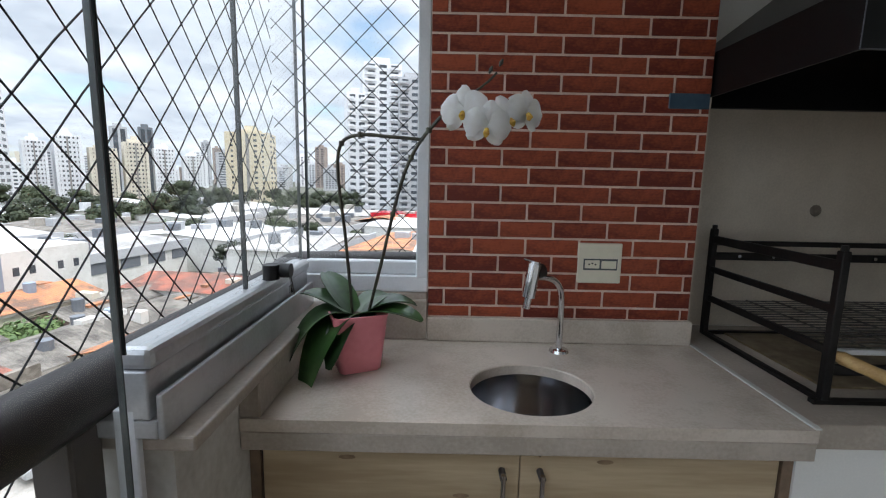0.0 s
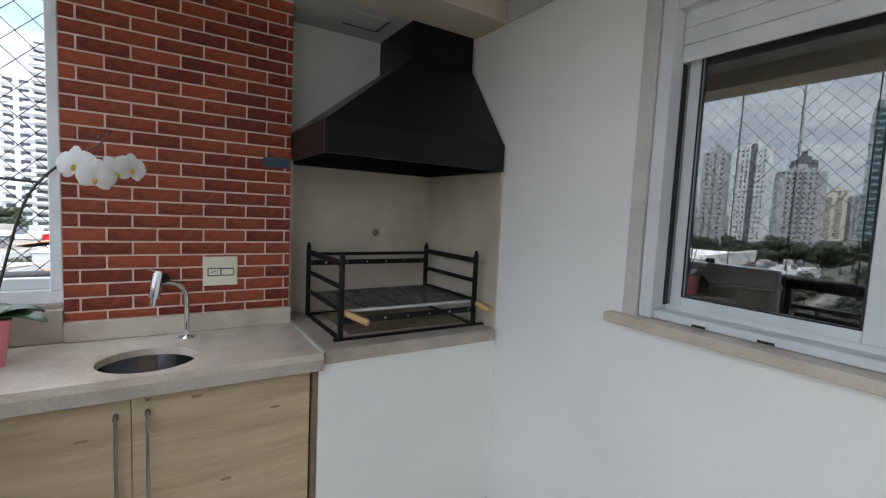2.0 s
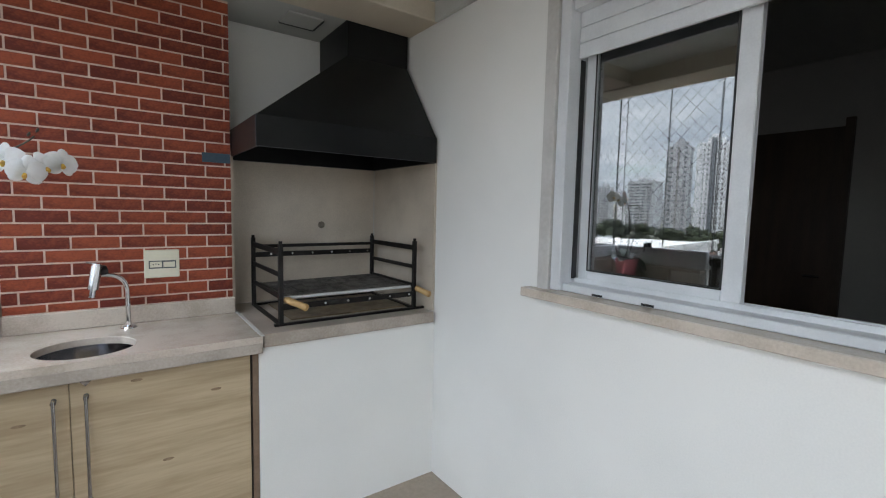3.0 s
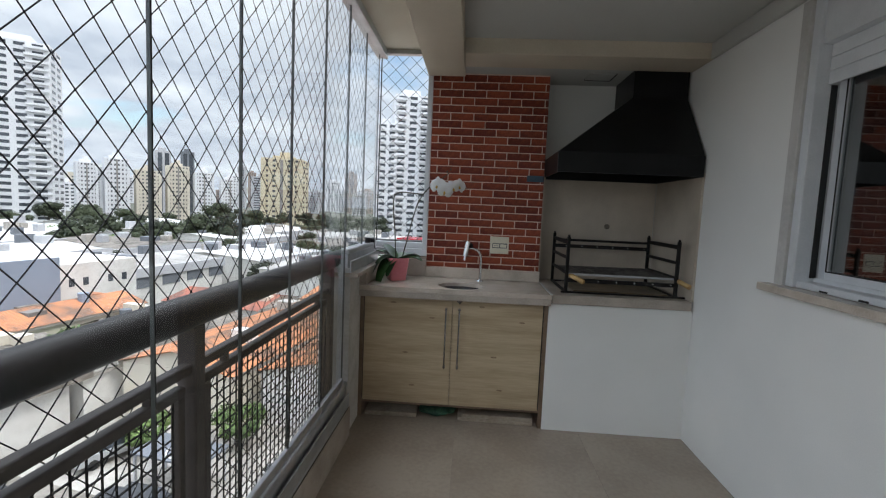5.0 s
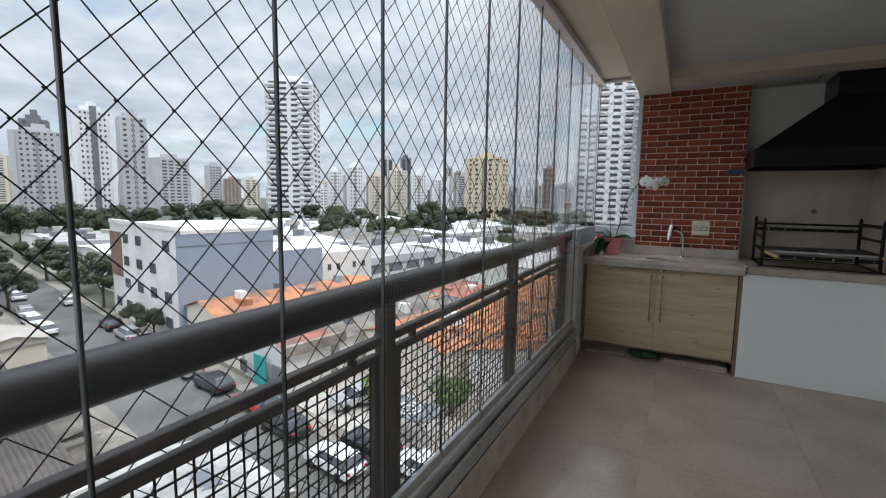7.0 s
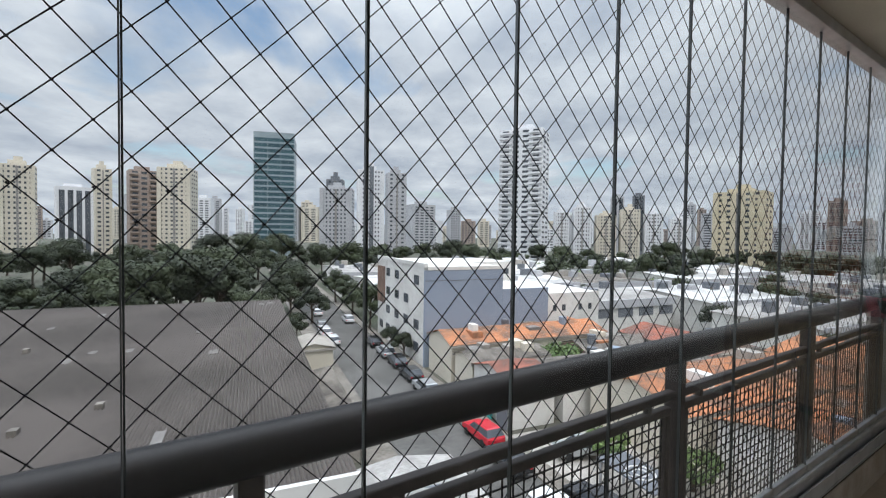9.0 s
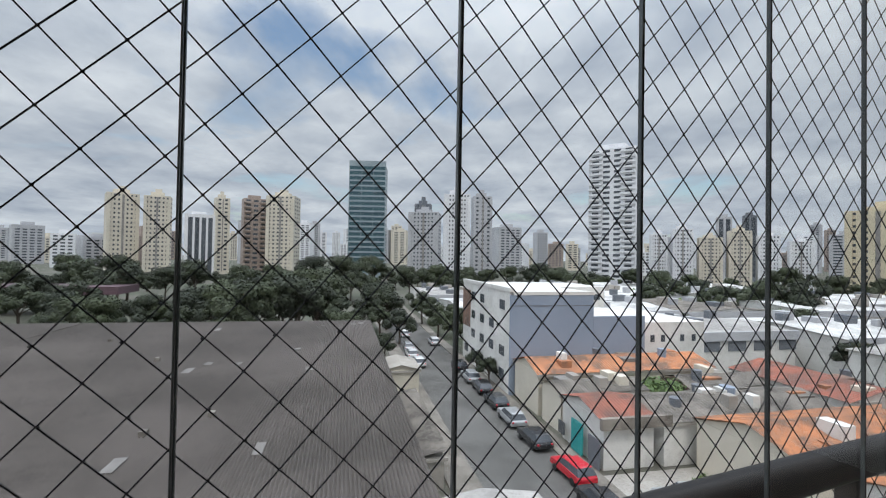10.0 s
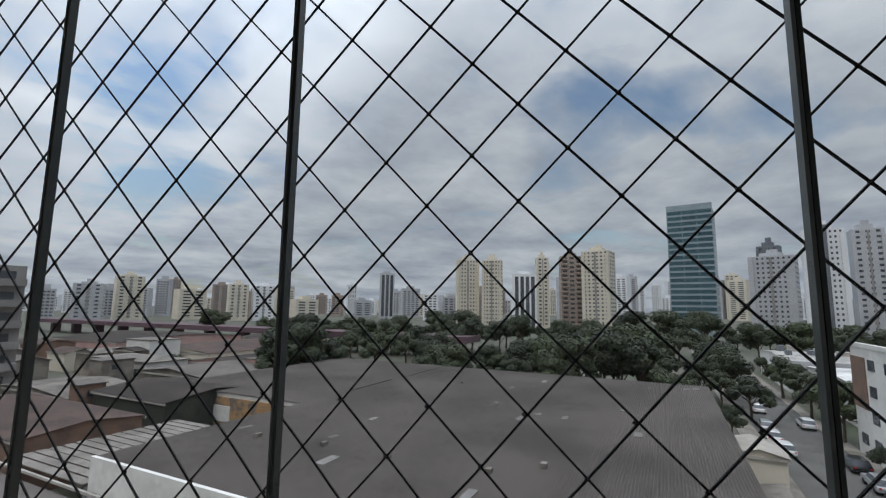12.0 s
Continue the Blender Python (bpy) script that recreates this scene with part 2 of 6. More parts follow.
def bend(bm, pts, radii, n=8):
    """A tube along a bent line, with a radius at each point."""
    pts = [Vector(p) for p in pts]
    rings = []
    up = None
    for i, p in enumerate(pts):
        d = (pts[min(i + 1, len(pts) - 1)] - pts[max(i - 1, 0)]).normalized()
        if up is None:
            up = d.orthogonal().normalized()
        up = (up - d * up.dot(d)).normalized()
        side = d.cross(up)
        rr = radii[i] if isinstance(radii, (list, tuple)) else radii
        rings.append([bm.verts.new(p + rr * (up * math.cos(2 * math.pi * k / n) + side * math.sin(2 * math.pi * k / n))) for k in range(n)])
    for a, b in zip(rings, rings[1:]):
        for k in range(n):
            bm.faces.new((a[k], a[(k + 1) % n], b[(k + 1) % n], b[k]))
    bm.faces.new(rings[0][::-1])
    bm.faces.new(rings[-1])
    return bm


def lathe(bm, profile, centre, n=24):
    """A turned body from (radius, height) pairs."""
    c = Vector(centre)
    rings = [[bm.verts.new(c + Vector((r * math.cos(2 * math.pi * k / n), r * math.sin(2 * math.pi * k / n), h))) for k in range(n)] for r, h in profile]
    for a, b in zip(rings, rings[1:]):
        for k in range(n):
            bm.faces.new((a[k], a[(k + 1) % n], b[(k + 1) % n], b[k]))
    return bm


def curve_line(ctrl, n):
    """Points on a smooth line through the control points."""
    ctrl = [Vector(c) for c in ctrl]
    out = []
    for i in range(len(ctrl) - 1):
        a, b, c, d = ctrl[max(i - 1, 0)], ctrl[i], ctrl[i + 1], ctrl[min(i + 2, len(ctrl) - 1)]
        for k in range(n):
            t = k / n
            out.append(0.5 * ((2 * b) + (c - a) * t + (2 * a - 5 * b + 4 * c - d) * t * t + (3 * b - a - 3 * c + d) * t ** 3))
    out.append(ctrl[-1])
    return out


def finish(bm, smooth=False):
    bmesh.ops.recalc_face_normals(bm, faces=bm.faces[:])
    me = bpy.data.meshes.new("mesh")
    bm.to_mesh(me)
    bm.free()
    if smooth:
        for p in me.polygons:
            p.use_smooth = True
        me.set_sharp_from_angle(angle=radians(40))
    return me


def thing(name, at, label, category, group="", kind=""):
    """An Empty at a thing's base, to carry its parts."""
    ob = new(name)
    ob.location = at
    ob.empty_display_size = 0.05
    return tagged(ob, label, category, group, kind)


def origin_of(ob):
    p = Vector(ob.location)
    return p + origin_of(ob.parent) if ob.parent else p


def part(name, bm, material, parent, label="", smooth=False, kind=""):
    """ONE mesh, given in world places, under a thing or a part."""
    me = finish(bm, smooth)
    me.transform(Matrix.Translation(-origin_of(parent)))
    me.materials.append(material)
    ob = new(name, me)
    ob.parent = parent
    return tagged(ob, label, kind=kind)


def solid(name, bm, material, label, category="", kind="", group="", smooth=False):
    """A thing of one mesh, its origin at the middle of its foot."""
    me = finish(bm, smooth)
    co = [v.co for v in me.vertices]
    lo = Vector([min(c[i] for c in co) for i in range(3)])
    hi = Vector([max(c[i] for c in co) for i in range(3)])
    at = Vector(((lo.x + hi.x) / 2, (lo.y + hi.y) / 2, lo.z))
    me.transform(Matrix.Translation(-at))
    me.materials.append(material)
    ob = new(name, me)
    ob.location = at
    return tagged(ob, label, category, group, kind)


def B(*a, **k):
    return box(bmesh.new(), *a, **k)


# ---- the balcony's shell ----
XL, XR = -0.42, 1.68          # kerb face, house wall
Y_END, Y_BACK = 1.48, -6.6    # brick face, far end behind the walk
Z_CEIL = 2.48
WIN = (-1.12, 0.228, 1.13, 2.384)   # window opening: y0, y1, z0, z1

floor = solid("floor", B(-0.62, Y_BACK, -0.14, 1.9, 1.9, -0.006), M_GROUT, "balcony slab under pale polished beige floor tiles", "floor", "structure")

bm = bmesh.new()
box(bm, XR, WIN[1], 0, 1.88, 1.9, 2.75)
box(bm, XR, Y_BACK, 0, 1.88, WIN[0], 2.75)
box(bm, XR, WIN[0], 0, 1.88, WIN[1], WIN[2])
box(bm, XR, WIN[0], WIN[3], 1.88, WIN[1], 2.75)
solid("wall_house", bm, M_PLASTER, "smooth white painted house wall beside the balcony", "wall", "structure")
solid("wall_back", B(-0.7, Y_BACK - 0.15, 0, 1.88, Y_BACK, 2.75), M_PLASTER, "white painted end wall of the balcony", "wall", "structure")
# end wall behind brick and niche
bm = bmesh.new()
box(bm, -0.062, Y_END + 0.012, 0, 0.775, 1.9, 2.75)
box(bm, 0.775, 1.70, 0, XR, 1.9, 2.75)
solid("wall_end", bm, M_PLASTER, "white plastered end wall with a barbecue niche", "wall", "structure")

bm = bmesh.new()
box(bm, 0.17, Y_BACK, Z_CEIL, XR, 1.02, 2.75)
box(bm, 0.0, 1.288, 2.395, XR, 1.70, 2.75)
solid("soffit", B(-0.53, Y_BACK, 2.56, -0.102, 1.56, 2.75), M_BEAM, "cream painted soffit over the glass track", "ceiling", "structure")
solid("ceiling", bm, M_CEIL, "flat white balcony ceiling, its colour greyed for shade", "ceiling", "structure")
bm = bmesh.new()
box(bm, -0.10, Y_BACK, 2.37, 0.17, 1.465, 2.75, 0.006)
box(bm, 0.17, 1.02, 2.386, XR, 1.288, 2.75, 0.004)
solid("beam", bm, M_BEAM, "cream painted concrete beam under the ceiling", "beam", "structure")
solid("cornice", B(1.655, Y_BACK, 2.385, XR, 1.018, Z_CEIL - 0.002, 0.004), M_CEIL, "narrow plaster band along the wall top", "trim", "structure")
solid("kerb", B(-0.60, Y_BACK, -0.004, XL, 0.735, 0.19, 0.008, 2), M_STONE, "low beige kerb carrying the sliding glass track", "kerb", "structure")

# low wall beside the counter
lw = thing("low_wall", (-0.53, 1.1, 0), "low painted wall with a beige stone cap beside the counter", "wall", kind="structure")
part("wall_body", B(-0.63, 0.735, 0.0, -0.442, 1.9, 0.985), M_LOWWALL, lw)
part("stone_cap", B(-0.645, 0.705, 0.985, -0.388, 1.50, 1.012, 0.005, 2), M_STONE_DARK, lw, "beige stone cap")

# end wall below the side pane
part("sill_block", B(-0.385, 1.485, 0.9, -0.064, 1.60, 1.05, 0.004), M_STONE_DARK, lw, "beige stone upstand under the side pane")

# vent in the niche ceiling
vent = thing("ceiling_vent", (1.12, 1.45, 2.395), "white square ceiling hatch with a dark open gap", "vent")
part("frame", B(1.03, 1.37, 2.385, 1.21, 1.53, 2.3945, 0.002), M_CEIL, vent)
part("gap", B(1.205, 1.375, 2.383, 1.215, 1.525, 2.3945), M_GASKET, vent, "dark gap")
part("gap", B(1.03, 1.525, 2.383, 1.21, 1.535, 2.3945), M_GASKET, vent, "dark gap")

# niche cladding: three slabs of granite
M_STAIN = surface("dark stone stain", (0.24, 0.20, 0.16), (0.15, 0.125, 0.10), 30, 0.6)
niche = thing("barbecue_niche_lining", (1.22, 1.69, 0.9), "smoked beige granite slabs lining the barbecue niche", "cladding", kind="structure")
part("slab", B(0.777, 1.685, 0.9, 1.665, 1.6985, 1.70), M_NICHE, niche)
part("slab", B(1.665, 1.0, 0.9, 1.679, 1.6985, 1.70), M_NICHE, niche)
part("slab", B(0.7765, 1.485, 0.9, 0.79, 1.685, 1.70), M_NICHE, niche)
part("joint", B(1.6605, 1.6805, 0.9035, 1.6645, 1.6845, 1.672), M_CEIL, niche, "pale sealed corner joint")
part("stain", rod(bmesh.new(), (1.314, 1.6855, 1.331), (1.314, 1.6835, 1.331), 0.021, 12), M_STAIN, niche, "dark round fixing stain")

# ---- glazing: a curtain of hinged panels ----
XG, PITCH, Y_EDGE = -0.458, 0.393, -2.880
gz = thing("glass_curtain", (XG, -1.9, 0.19), "frameless sliding glass panels in white aluminium tracks", "glazing")
TOPZ = 2.512


def track(parent, y0, y1, z):
    """An aluminium channel: base, two fins, a raised rail and its rounded nose."""
    for name, x0, z0, x1, z1, r in (("track_base", -0.535, 0.0, -0.436, 0.030, 0.003), ("inner_fin", -0.4355, 0.0, -0.4255, 0.072, 0.003), ("outer_fin", -0.535, 0.0305, -0.527, 0.060, 0.002),
                                    ("track_rail", -0.490, 0.0305, -0.446, 0.108, 0.003), ("rail_nose", -0.494, 0.1085, -0.437, 0.1435, 0.010)):
        part(name, B(x0, y0, z + z0, x1, y1, z + z1, r, 2), M_ALU_GREY, parent)


track(gz, -6.55, 0.72, 0.2075)
part("track_bed", B(-0.538, -6.55, 0.1905, -0.424, 0.72, 0.2073, 0.002), M_ALU_GREY, gz)
part("upper_track", B(-0.495, -6.55, 2.505, -0.415, 1.55, 2.558, 0.004), M_ALU_GREY, gz)
EDGES = [Y_EDGE + PITCH * k for k in range(-3, 10)]     # -4.06 .. 0.66
EDGES = [-6.3 + PITCH * k for k in range(5)] + [-4.36] + [y for y in EDGES if y > -4.2]
for i, (a, b) in enumerate(zip(EDGES, EDGES[1:])):
    pane = part("glass_panel", B(XG - 0.004, a + 0.003, 0.352, XG + 0.004, b - 0.003, TOPZ), M_GLASS, gz)
    pane.visible_shadow = False
    part("panel_edge", B(XG - 0.0045, a + 0.0003, 0.352, XG + 0.0045, a + 0.0032, TOPZ), M_EDGE, pane, "dark polished glass edge")
    part("panel_edge", B(XG - 0.0045, b - 0.0030, 0.352, XG + 0.0045, b - 0.0005, TOPZ), M_EDGE2, pane, "grey seal on the glass edge")
    part("bottom_shoe", B(XG - 0.011, a + 0.006, 0.354, XG + 0.011, b - 0.006, 0.392, 0.003), M_ALU_GREY, pane)
part("end_post", B(-0.502, 0.690, 0.20, -0.468, 0.704, 1.06, 0.002), M_ALU, gz, "white aluminium end post")

gs = thing("glass_curtain", (XG, 1.1, 1.012), "frameless glass panels standing on the low wall by the counter", "glazing")
track(gs, 0.69, 1.47, 1.0135)
SE = [0.662, 1.055, 1.448]
for a, b in zip(SE, SE[1:]):
    pane = part("glass_panel", B(XG - 0.004, a + 0.003, 1.158, XG + 0.004, b - 0.003, TOPZ), M_GLASS, gs)
    pane.visible_shadow = False
    part("panel_edge", B(XG - 0.0045, a + 0.0003, 1.158, XG + 0.0045, a + 0.0032, TOPZ), M_EDGE, pane, "dark polished glass edge")
    part("panel_edge", B(XG - 0.0045, b - 0.0030, 1.158, XG + 0.0045, b - 0.0005, TOPZ), M_EDGE2, pane, "grey seal on the glass edge")
lock = part("lock", rod(rod(bmesh.new(), (-0.44, 1.16, 1.158), (-0.44, 1.16, 1.195), 0.020, 14), (-0.455, 1.175, 1.178), (-0.395, 1.175, 1.178), 0.018, 14), M_GASKET, gs, "black key lock", smooth=True)
part("key", box(rod(bmesh.new(), (-0.40, 1.178, 1.165), (-0.392, 1.182, 1.115), 0.0035, 6), -0.401, 1.170, 1.118, -0.397, 1.192, 1.140, 0.0015), M_STEEL, lock, "hanging key")

part("seal_line", B(-0.4255, -6.5, 0.1905, -0.4225, 0.70, 0.198), M_DARKGAP, gz, "thin dark line along the track foot")

# side pane at the corner
sp = thing("side_window", (-0.27, 1.50, 1.05), "narrow glass pane in a white aluminium frame beside the brick wall", "window")
part("bottom_rail", box(B(-0.46, 1.485, 1.051, -0.062, 1.545, 1.105, 0.004), -0.46, 1.498, 1.105, -0.062, 1.532, 1.150, 0.006, 2), M_ALU, sp)
part("stile", B(-0.100, 1.482, 1.10, -0.0635, 1.535, 2.5275, 0.003), M_ALU, sp)
part("head_rail", B(-0.46, 1.49, 2.528, -0.062, 1.54, 2.558, 0.003), M_ALU_GREY, sp, "slim aluminium head rail")
pn = part("pane", B(-0.450, 1.511, 1.15, -0.10, 1.519, 2.528), M_GLASS, sp)
pn.visible_shadow = False
part("panel_edge", B(-0.4575, 1.5095, 1.15, -0.4505, 1.5205, 2.528), M_EDGE, sp, "dark glass edge")

# ---- railing outside the glass ----
rl = thing("balcony_railing", (-0.60, -2.0, 0.0), "dark brown steel railing with round handrail and woven mesh", "railing")
XRL = -0.556
bm = bmesh.new()
bend(bm, [(XRL, Y_BACK, 1.075), (XRL, 1.50, 1.078), (XRL, 1.58, 1.092), (XRL + 0.012, 1.612, 1.100), (XRL + 0.045, 1.625, 1.106), (-0.07, 1.625, 1.112)], 0.050, 20)
part("handrail", bm, M_RAIL, rl, smooth=True)
POSTS = [0.705 - 1.325 * k - (0.2 if k > 2 else 0.0) for k in range(0, 6)]
part("upper_bar", B(XRL - 0.018, Y_BACK, 0.893, XRL + 0.018, 0.70, 0.925, 0.006, 2), M_POST, rl)
for i, y in enumerate(POSTS):
    if i:
        part("post", B(XRL - 0.030, y - 0.024, 0.02, XRL + 0.030, y + 0.024, 1.04, 0.004), M_POST, rl)
    else:
        part("post", B(XRL - 0.030, 0.640, 0.02, XRL + 0.030, 0.700, 1.04, 0.004), M_POST, rl)
    if i < 5:
        y0, y1 = POSTS[i + 1] + (0.199 if i == 2 else 0.050), (0.615 if i == 0 else y - 0.050)
        part("panel_top_bar", B(XRL - 0.016, y0, 0.838, XRL + 0.016, y1, 0.868, 0.005, 2), M_POST, rl)
        part("panel_bottom_bar", B(XRL - 0.016, y0, 0.175, XRL + 0.016, y1, 0.210, 0.005, 2), M_POST, rl)
        for s in (y0 + 0.13, y1 - 0.13):
            part("spacer", B(XRL - 0.010, s - 0.012, 0.868, XRL + 0.010, s + 0.012, 0.893), M_POST, rl)
        mesh = bmesh.new()
        n = int((y1 - y0) / 0.040)
        for k in range(1, n):
            yy = y0 + (y1 - y0) * k / n
            rod(mesh, (XRL + 0.0025, yy, 0.205), (XRL + 0.0025, yy, 0.842), 0.0030, 5, cap=False)
        for k in range(1, 16):
            zz = 0.21 + 0.0395 * k
            rod(mesh, (XRL - 0.0025, y0, zz), (XRL - 0.0025, y1, zz), 0.0030, 5, cap=False)
        part("woven_mesh", mesh, M_IRON, rl, "black woven wire mesh")
        for s in (y0 + 0.014, y1 - 0.014):
            part("panel_side_bar", B(XRL - 0.014, s - 0.014, 0.211, XRL + 0.014, s + 0.014, 0.8375, 0.003), M_POST, rl)

# ---- safety net ----
XN, DIA_Y, DIA_Z = -0.617, 0.1091, 0.1156
bm = bmesh.new()
Y0, Y1, Z0, Z1 = Y_BACK, 1.68, 0.05, 2.85
k0, k1 = int((Y0 - Z1 * DIA_Y / DIA_Z) / DIA_Y) - 2, int((Y1 + Z1) / DIA_Y) + 2
for sgn in (1, -1):
    for k in range(k0, k1 * 2):
        c = k * DIA_Y + (-0.4586 if sgn > 0 else -0.3062) % DIA_Y
        ya, yb = c + sgn * 0.0, c + sgn * (Z1 - Z0) * DIA_Y / DIA_Z
        lo, hi = min(ya, yb), max(ya, yb)
        if hi <= Y0 or lo >= Y1:
            continue
        d = yb - ya
        ta, tb = (Y0 - ya) / d, (Y1 - ya) / d
        f0, f1 = max(0.0, min(ta, tb)), min(1.0, max(ta, tb))
        if f1 - f0 < 0.01:
            continue
        seg = []
        for q in range(17):
            f = f0 + (f1 - f0) * q / 16
            yy, zz = ya + d * f, Z0 + (Z1 - Z0) * f
            low = min(1.0, max(0.0, (1.56 - zz) / 0.14))
            sag = 0.018 * low + 0.006 * noise.noise(Vector((yy * 1.3, zz * 1.3, 2.0)))
            seg.append((XN + 0.004 * noise.noise(Vector((yy, zz, 7.0))), yy + sag, zz + 0.006 * noise.noise(Vector((yy * 1.3, zz * 1.3, 9.0)))))
        bend(bm, seg, 0.0016, 4)
# a small knot where two cords cross
lean = DIA_Y / DIA_Z
for a in range(k0, k1 * 2):
    for b in range(k0, k1 * 2):
        ca, cb = a * DIA_Y + -0.4586 % DIA_Y, b * DIA_Y + -0.3062 % DIA_Y
        zz = Z0 + (cb - ca) / (2 * lean)
        yy = (ca + cb) / 2
        if not (Z0 < zz < Z1 and Y0 < yy < Y1):
            continue
        low = min(1.0, max(0.0, (1.56 - zz) / 0.14))
        at = Vector((XN + 0.004 * noise.noise(Vector((yy, zz, 7.0))), yy + 0.018 * low + 0.006 * noise.noise(Vector((yy * 1.3, zz * 1.3, 2.0))), zz + 0.006 * noise.noise(Vector((yy * 1.3, zz * 1.3, 9.0)))))
        tip = [bm.verts.new(at + Vector(d) * 0.0034) for d in ((1, 0, 0), (-1, 0, 0), (0, 1, 0), (0, -1, 0), (0, 0, 1), (0, 0, -1))]
        for i, j, k in ((0, 2, 4), (2, 1, 4), (1, 3, 4), (3, 0, 4), (2, 0, 5), (1, 2, 5), (3, 1, 5), (0, 3, 5)):
            bm.faces.new((tip[i], tip[j], tip[k]))
net = thing("safety_net", (XN, -2.4, 0.05), "black knotted nylon safety net stretched outside the balcony", "net")
part("net_mesh", bm, M_NET, net, kind="stuff")
bm = bmesh.new()
for sgn in (1, -1):
    for k in range(-60, 60):
        c = k * DIA_Y
        xa, xb = c, c + sgn * (Z1 - 1.0)
        d = xb - xa
        ta, tb = (XN - xa) / d, (-0.06 - xa) / d
        f0, f1 = max(0.0, min(ta, tb)), min(1.0, max(ta, tb))
        if f1 - f0 < 0.01:
            continue
        rod(bm, (xa + d * f0, 1.69, 1.0 + (Z1 - 1.0) * f0), (xa + d * f1, 1.69, 1.0 + (Z1 - 1.0) * f1), 0.0016, 4)
part("side_mesh", bm, M_NET, net, kind="stuff")

# ---- the counter end ----
M_KNOT = surface("wood knot", (0.30, 0.21, 0.13), (0.20, 0.135, 0.08), 40, 0.5)
cab = thing("sink_cabinet", (0.16, 1.2, 0.0), "pale oak-look two-door cabinet with steel bar handles under the sink", "cabinet")
part("side_panel", B(-0.441, 1.000, 0.0, -0.417, 1.475, 0.826), M_OAK_EDGE, cab, "dark brown side panel")
# solid dark strips put in for the shade in the door gaps
part("shadow_strip", B(-0.4168, 1.010, 0.125, -0.411, 1.03, 0.826), M_DARKGAP, cab, "dark strip for the shade beside the door")
part("side_panel", B(0.760, 1.000, 0.0, 0.784, 1.475, 0.826), M_OAK_EDGE, cab, "dark brown side panel")
part("back_panel", B(-0.417, 1.44, 0.10, 0.760, 1.475, 0.835), M_DARKGAP, cab)
part("bottom_panel", B(-0.417, 1.01, 0.098, 0.760, 1.44, 0.125, 0.002), M_OAK_EDGE, cab)
part("shadow_strip", B(0.751, 1.009, 0.125, 0.7598, 1.03, 0.826), M_DARKGAP, cab, "dark strip for the shade beside the door")
for a, b, hx in ((-0.4105, 0.1675, 0.128), (0.1695, 0.751, 0.214)):
    door = part("door", B(a, 0.998, 0.118, b, 1.017, 0.824, 0.0015), M_OAK, cab)
    h = part("handle", rod(bmesh.new(), (hx, 0.966, 0.375), (hx, 0.966, 0.775), 0.0055, 10), M_STEEL, door, "slim steel bar handle", smooth=True)
    for z in (0.385, 0.765):
        part("handle_foot", rod(bmesh.new(), (hx, 0.966, z), (hx, 0.999, z), 0.008, 10), M_POST, door, "dark handle foot", smooth=True)
    for kx, kz in ((a + 0.19, 0.79), (b - 0.13, 0.70), (a + 0.33, 0.24), (b - 0.30, 0.46)):
        kb = rod(bmesh.new(), (0, 0, 0), (0, -0.0009, 0), 0.010, 14)
        for v in kb.verts:
            v.co = Vector((kx + v.co.x * 1.9, 0.9979 + v.co.y, kz + v.co.z * 0.55))
        part("knot", kb, M_KNOT, door, "brown wood knot")

# worktop with a round hole: a fan of quads between the hole and the slab's edge
CT = (-0.440, 0.955, 0.80, 1.478, 0.900)   # x0 y0 x1 y1 top
SK = Vector((0.213, 1.135, 0.900))
SRX, SRY = 0.152, 0.140


def slab_with_hole(x0, y0, x1, y1, zt, zb, cx, cy, rx, ry, n=48):
    bm = bmesh.new()
    inner, outer = [], []
    for k in range(n):
        a = 2 * math.pi * k / n
        c, s = math.cos(a), math.sin(a)
        inner.append((cx + rx * c, cy + ry * s))
        t = min((x1 - cx) / c if c > 1e-6 else 1e9, (x0 - cx) / c if c < -1e-6 else 1e9, (y1 - cy) / s if s > 1e-6 else 1e9, (y0 - cy) / s if s < -1e-6 else 1e9)
        outer.append([cx + t * c, cy + t * s])
    for px, py in ((x0, y0), (x1, y0), (x1, y1), (x0, y1)):
        o = min(outer, key=lambda q: (q[0] - px) ** 2 + (q[1] - py) ** 2)
        o[0], o[1] = px, py
    rows = [[bm.verts.new((x, y, z)) for x, y in ring] for ring, z in ((inner, zb), (inner, zt - 0.003), ([(cx + (x - cx) * 1.02, cy + (y - cy) * 1.02) for x, y in inner], zt), (outer, zt), (outer, zb))]
    for r0, r1 in list(zip(rows, rows[1:])) + [(rows[-1], rows[0])]:
        for k in range(n):
            bm.faces.new((r0[k], r0[(k + 1) % n], r1[(k + 1) % n], r1[k]))
    return bm


top = thing("stone_worktop", (0.2, 1.2, 0.84), "beige limestone worktop with a thick front edge, water marks and upstands", "worktop")
part("slab", slab_with_hole(CT[0], CT[1], CT[2] - 0.008, CT[3], 0.900, 0.872, SK.x, SK.y, SRX, SRY), M_STONE, top)
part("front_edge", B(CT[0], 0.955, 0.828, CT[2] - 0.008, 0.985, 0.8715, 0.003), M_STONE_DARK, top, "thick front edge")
part("upstand", B(-0.062, 1.452, 0.9005, 0.785, 1.4795, 0.978, 0.004, 2), M_STONE, top, "stone upstand under the bricks")
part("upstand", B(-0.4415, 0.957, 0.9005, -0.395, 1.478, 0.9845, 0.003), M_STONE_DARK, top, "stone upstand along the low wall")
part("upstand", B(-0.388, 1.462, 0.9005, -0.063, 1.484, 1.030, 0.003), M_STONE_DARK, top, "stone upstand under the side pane")
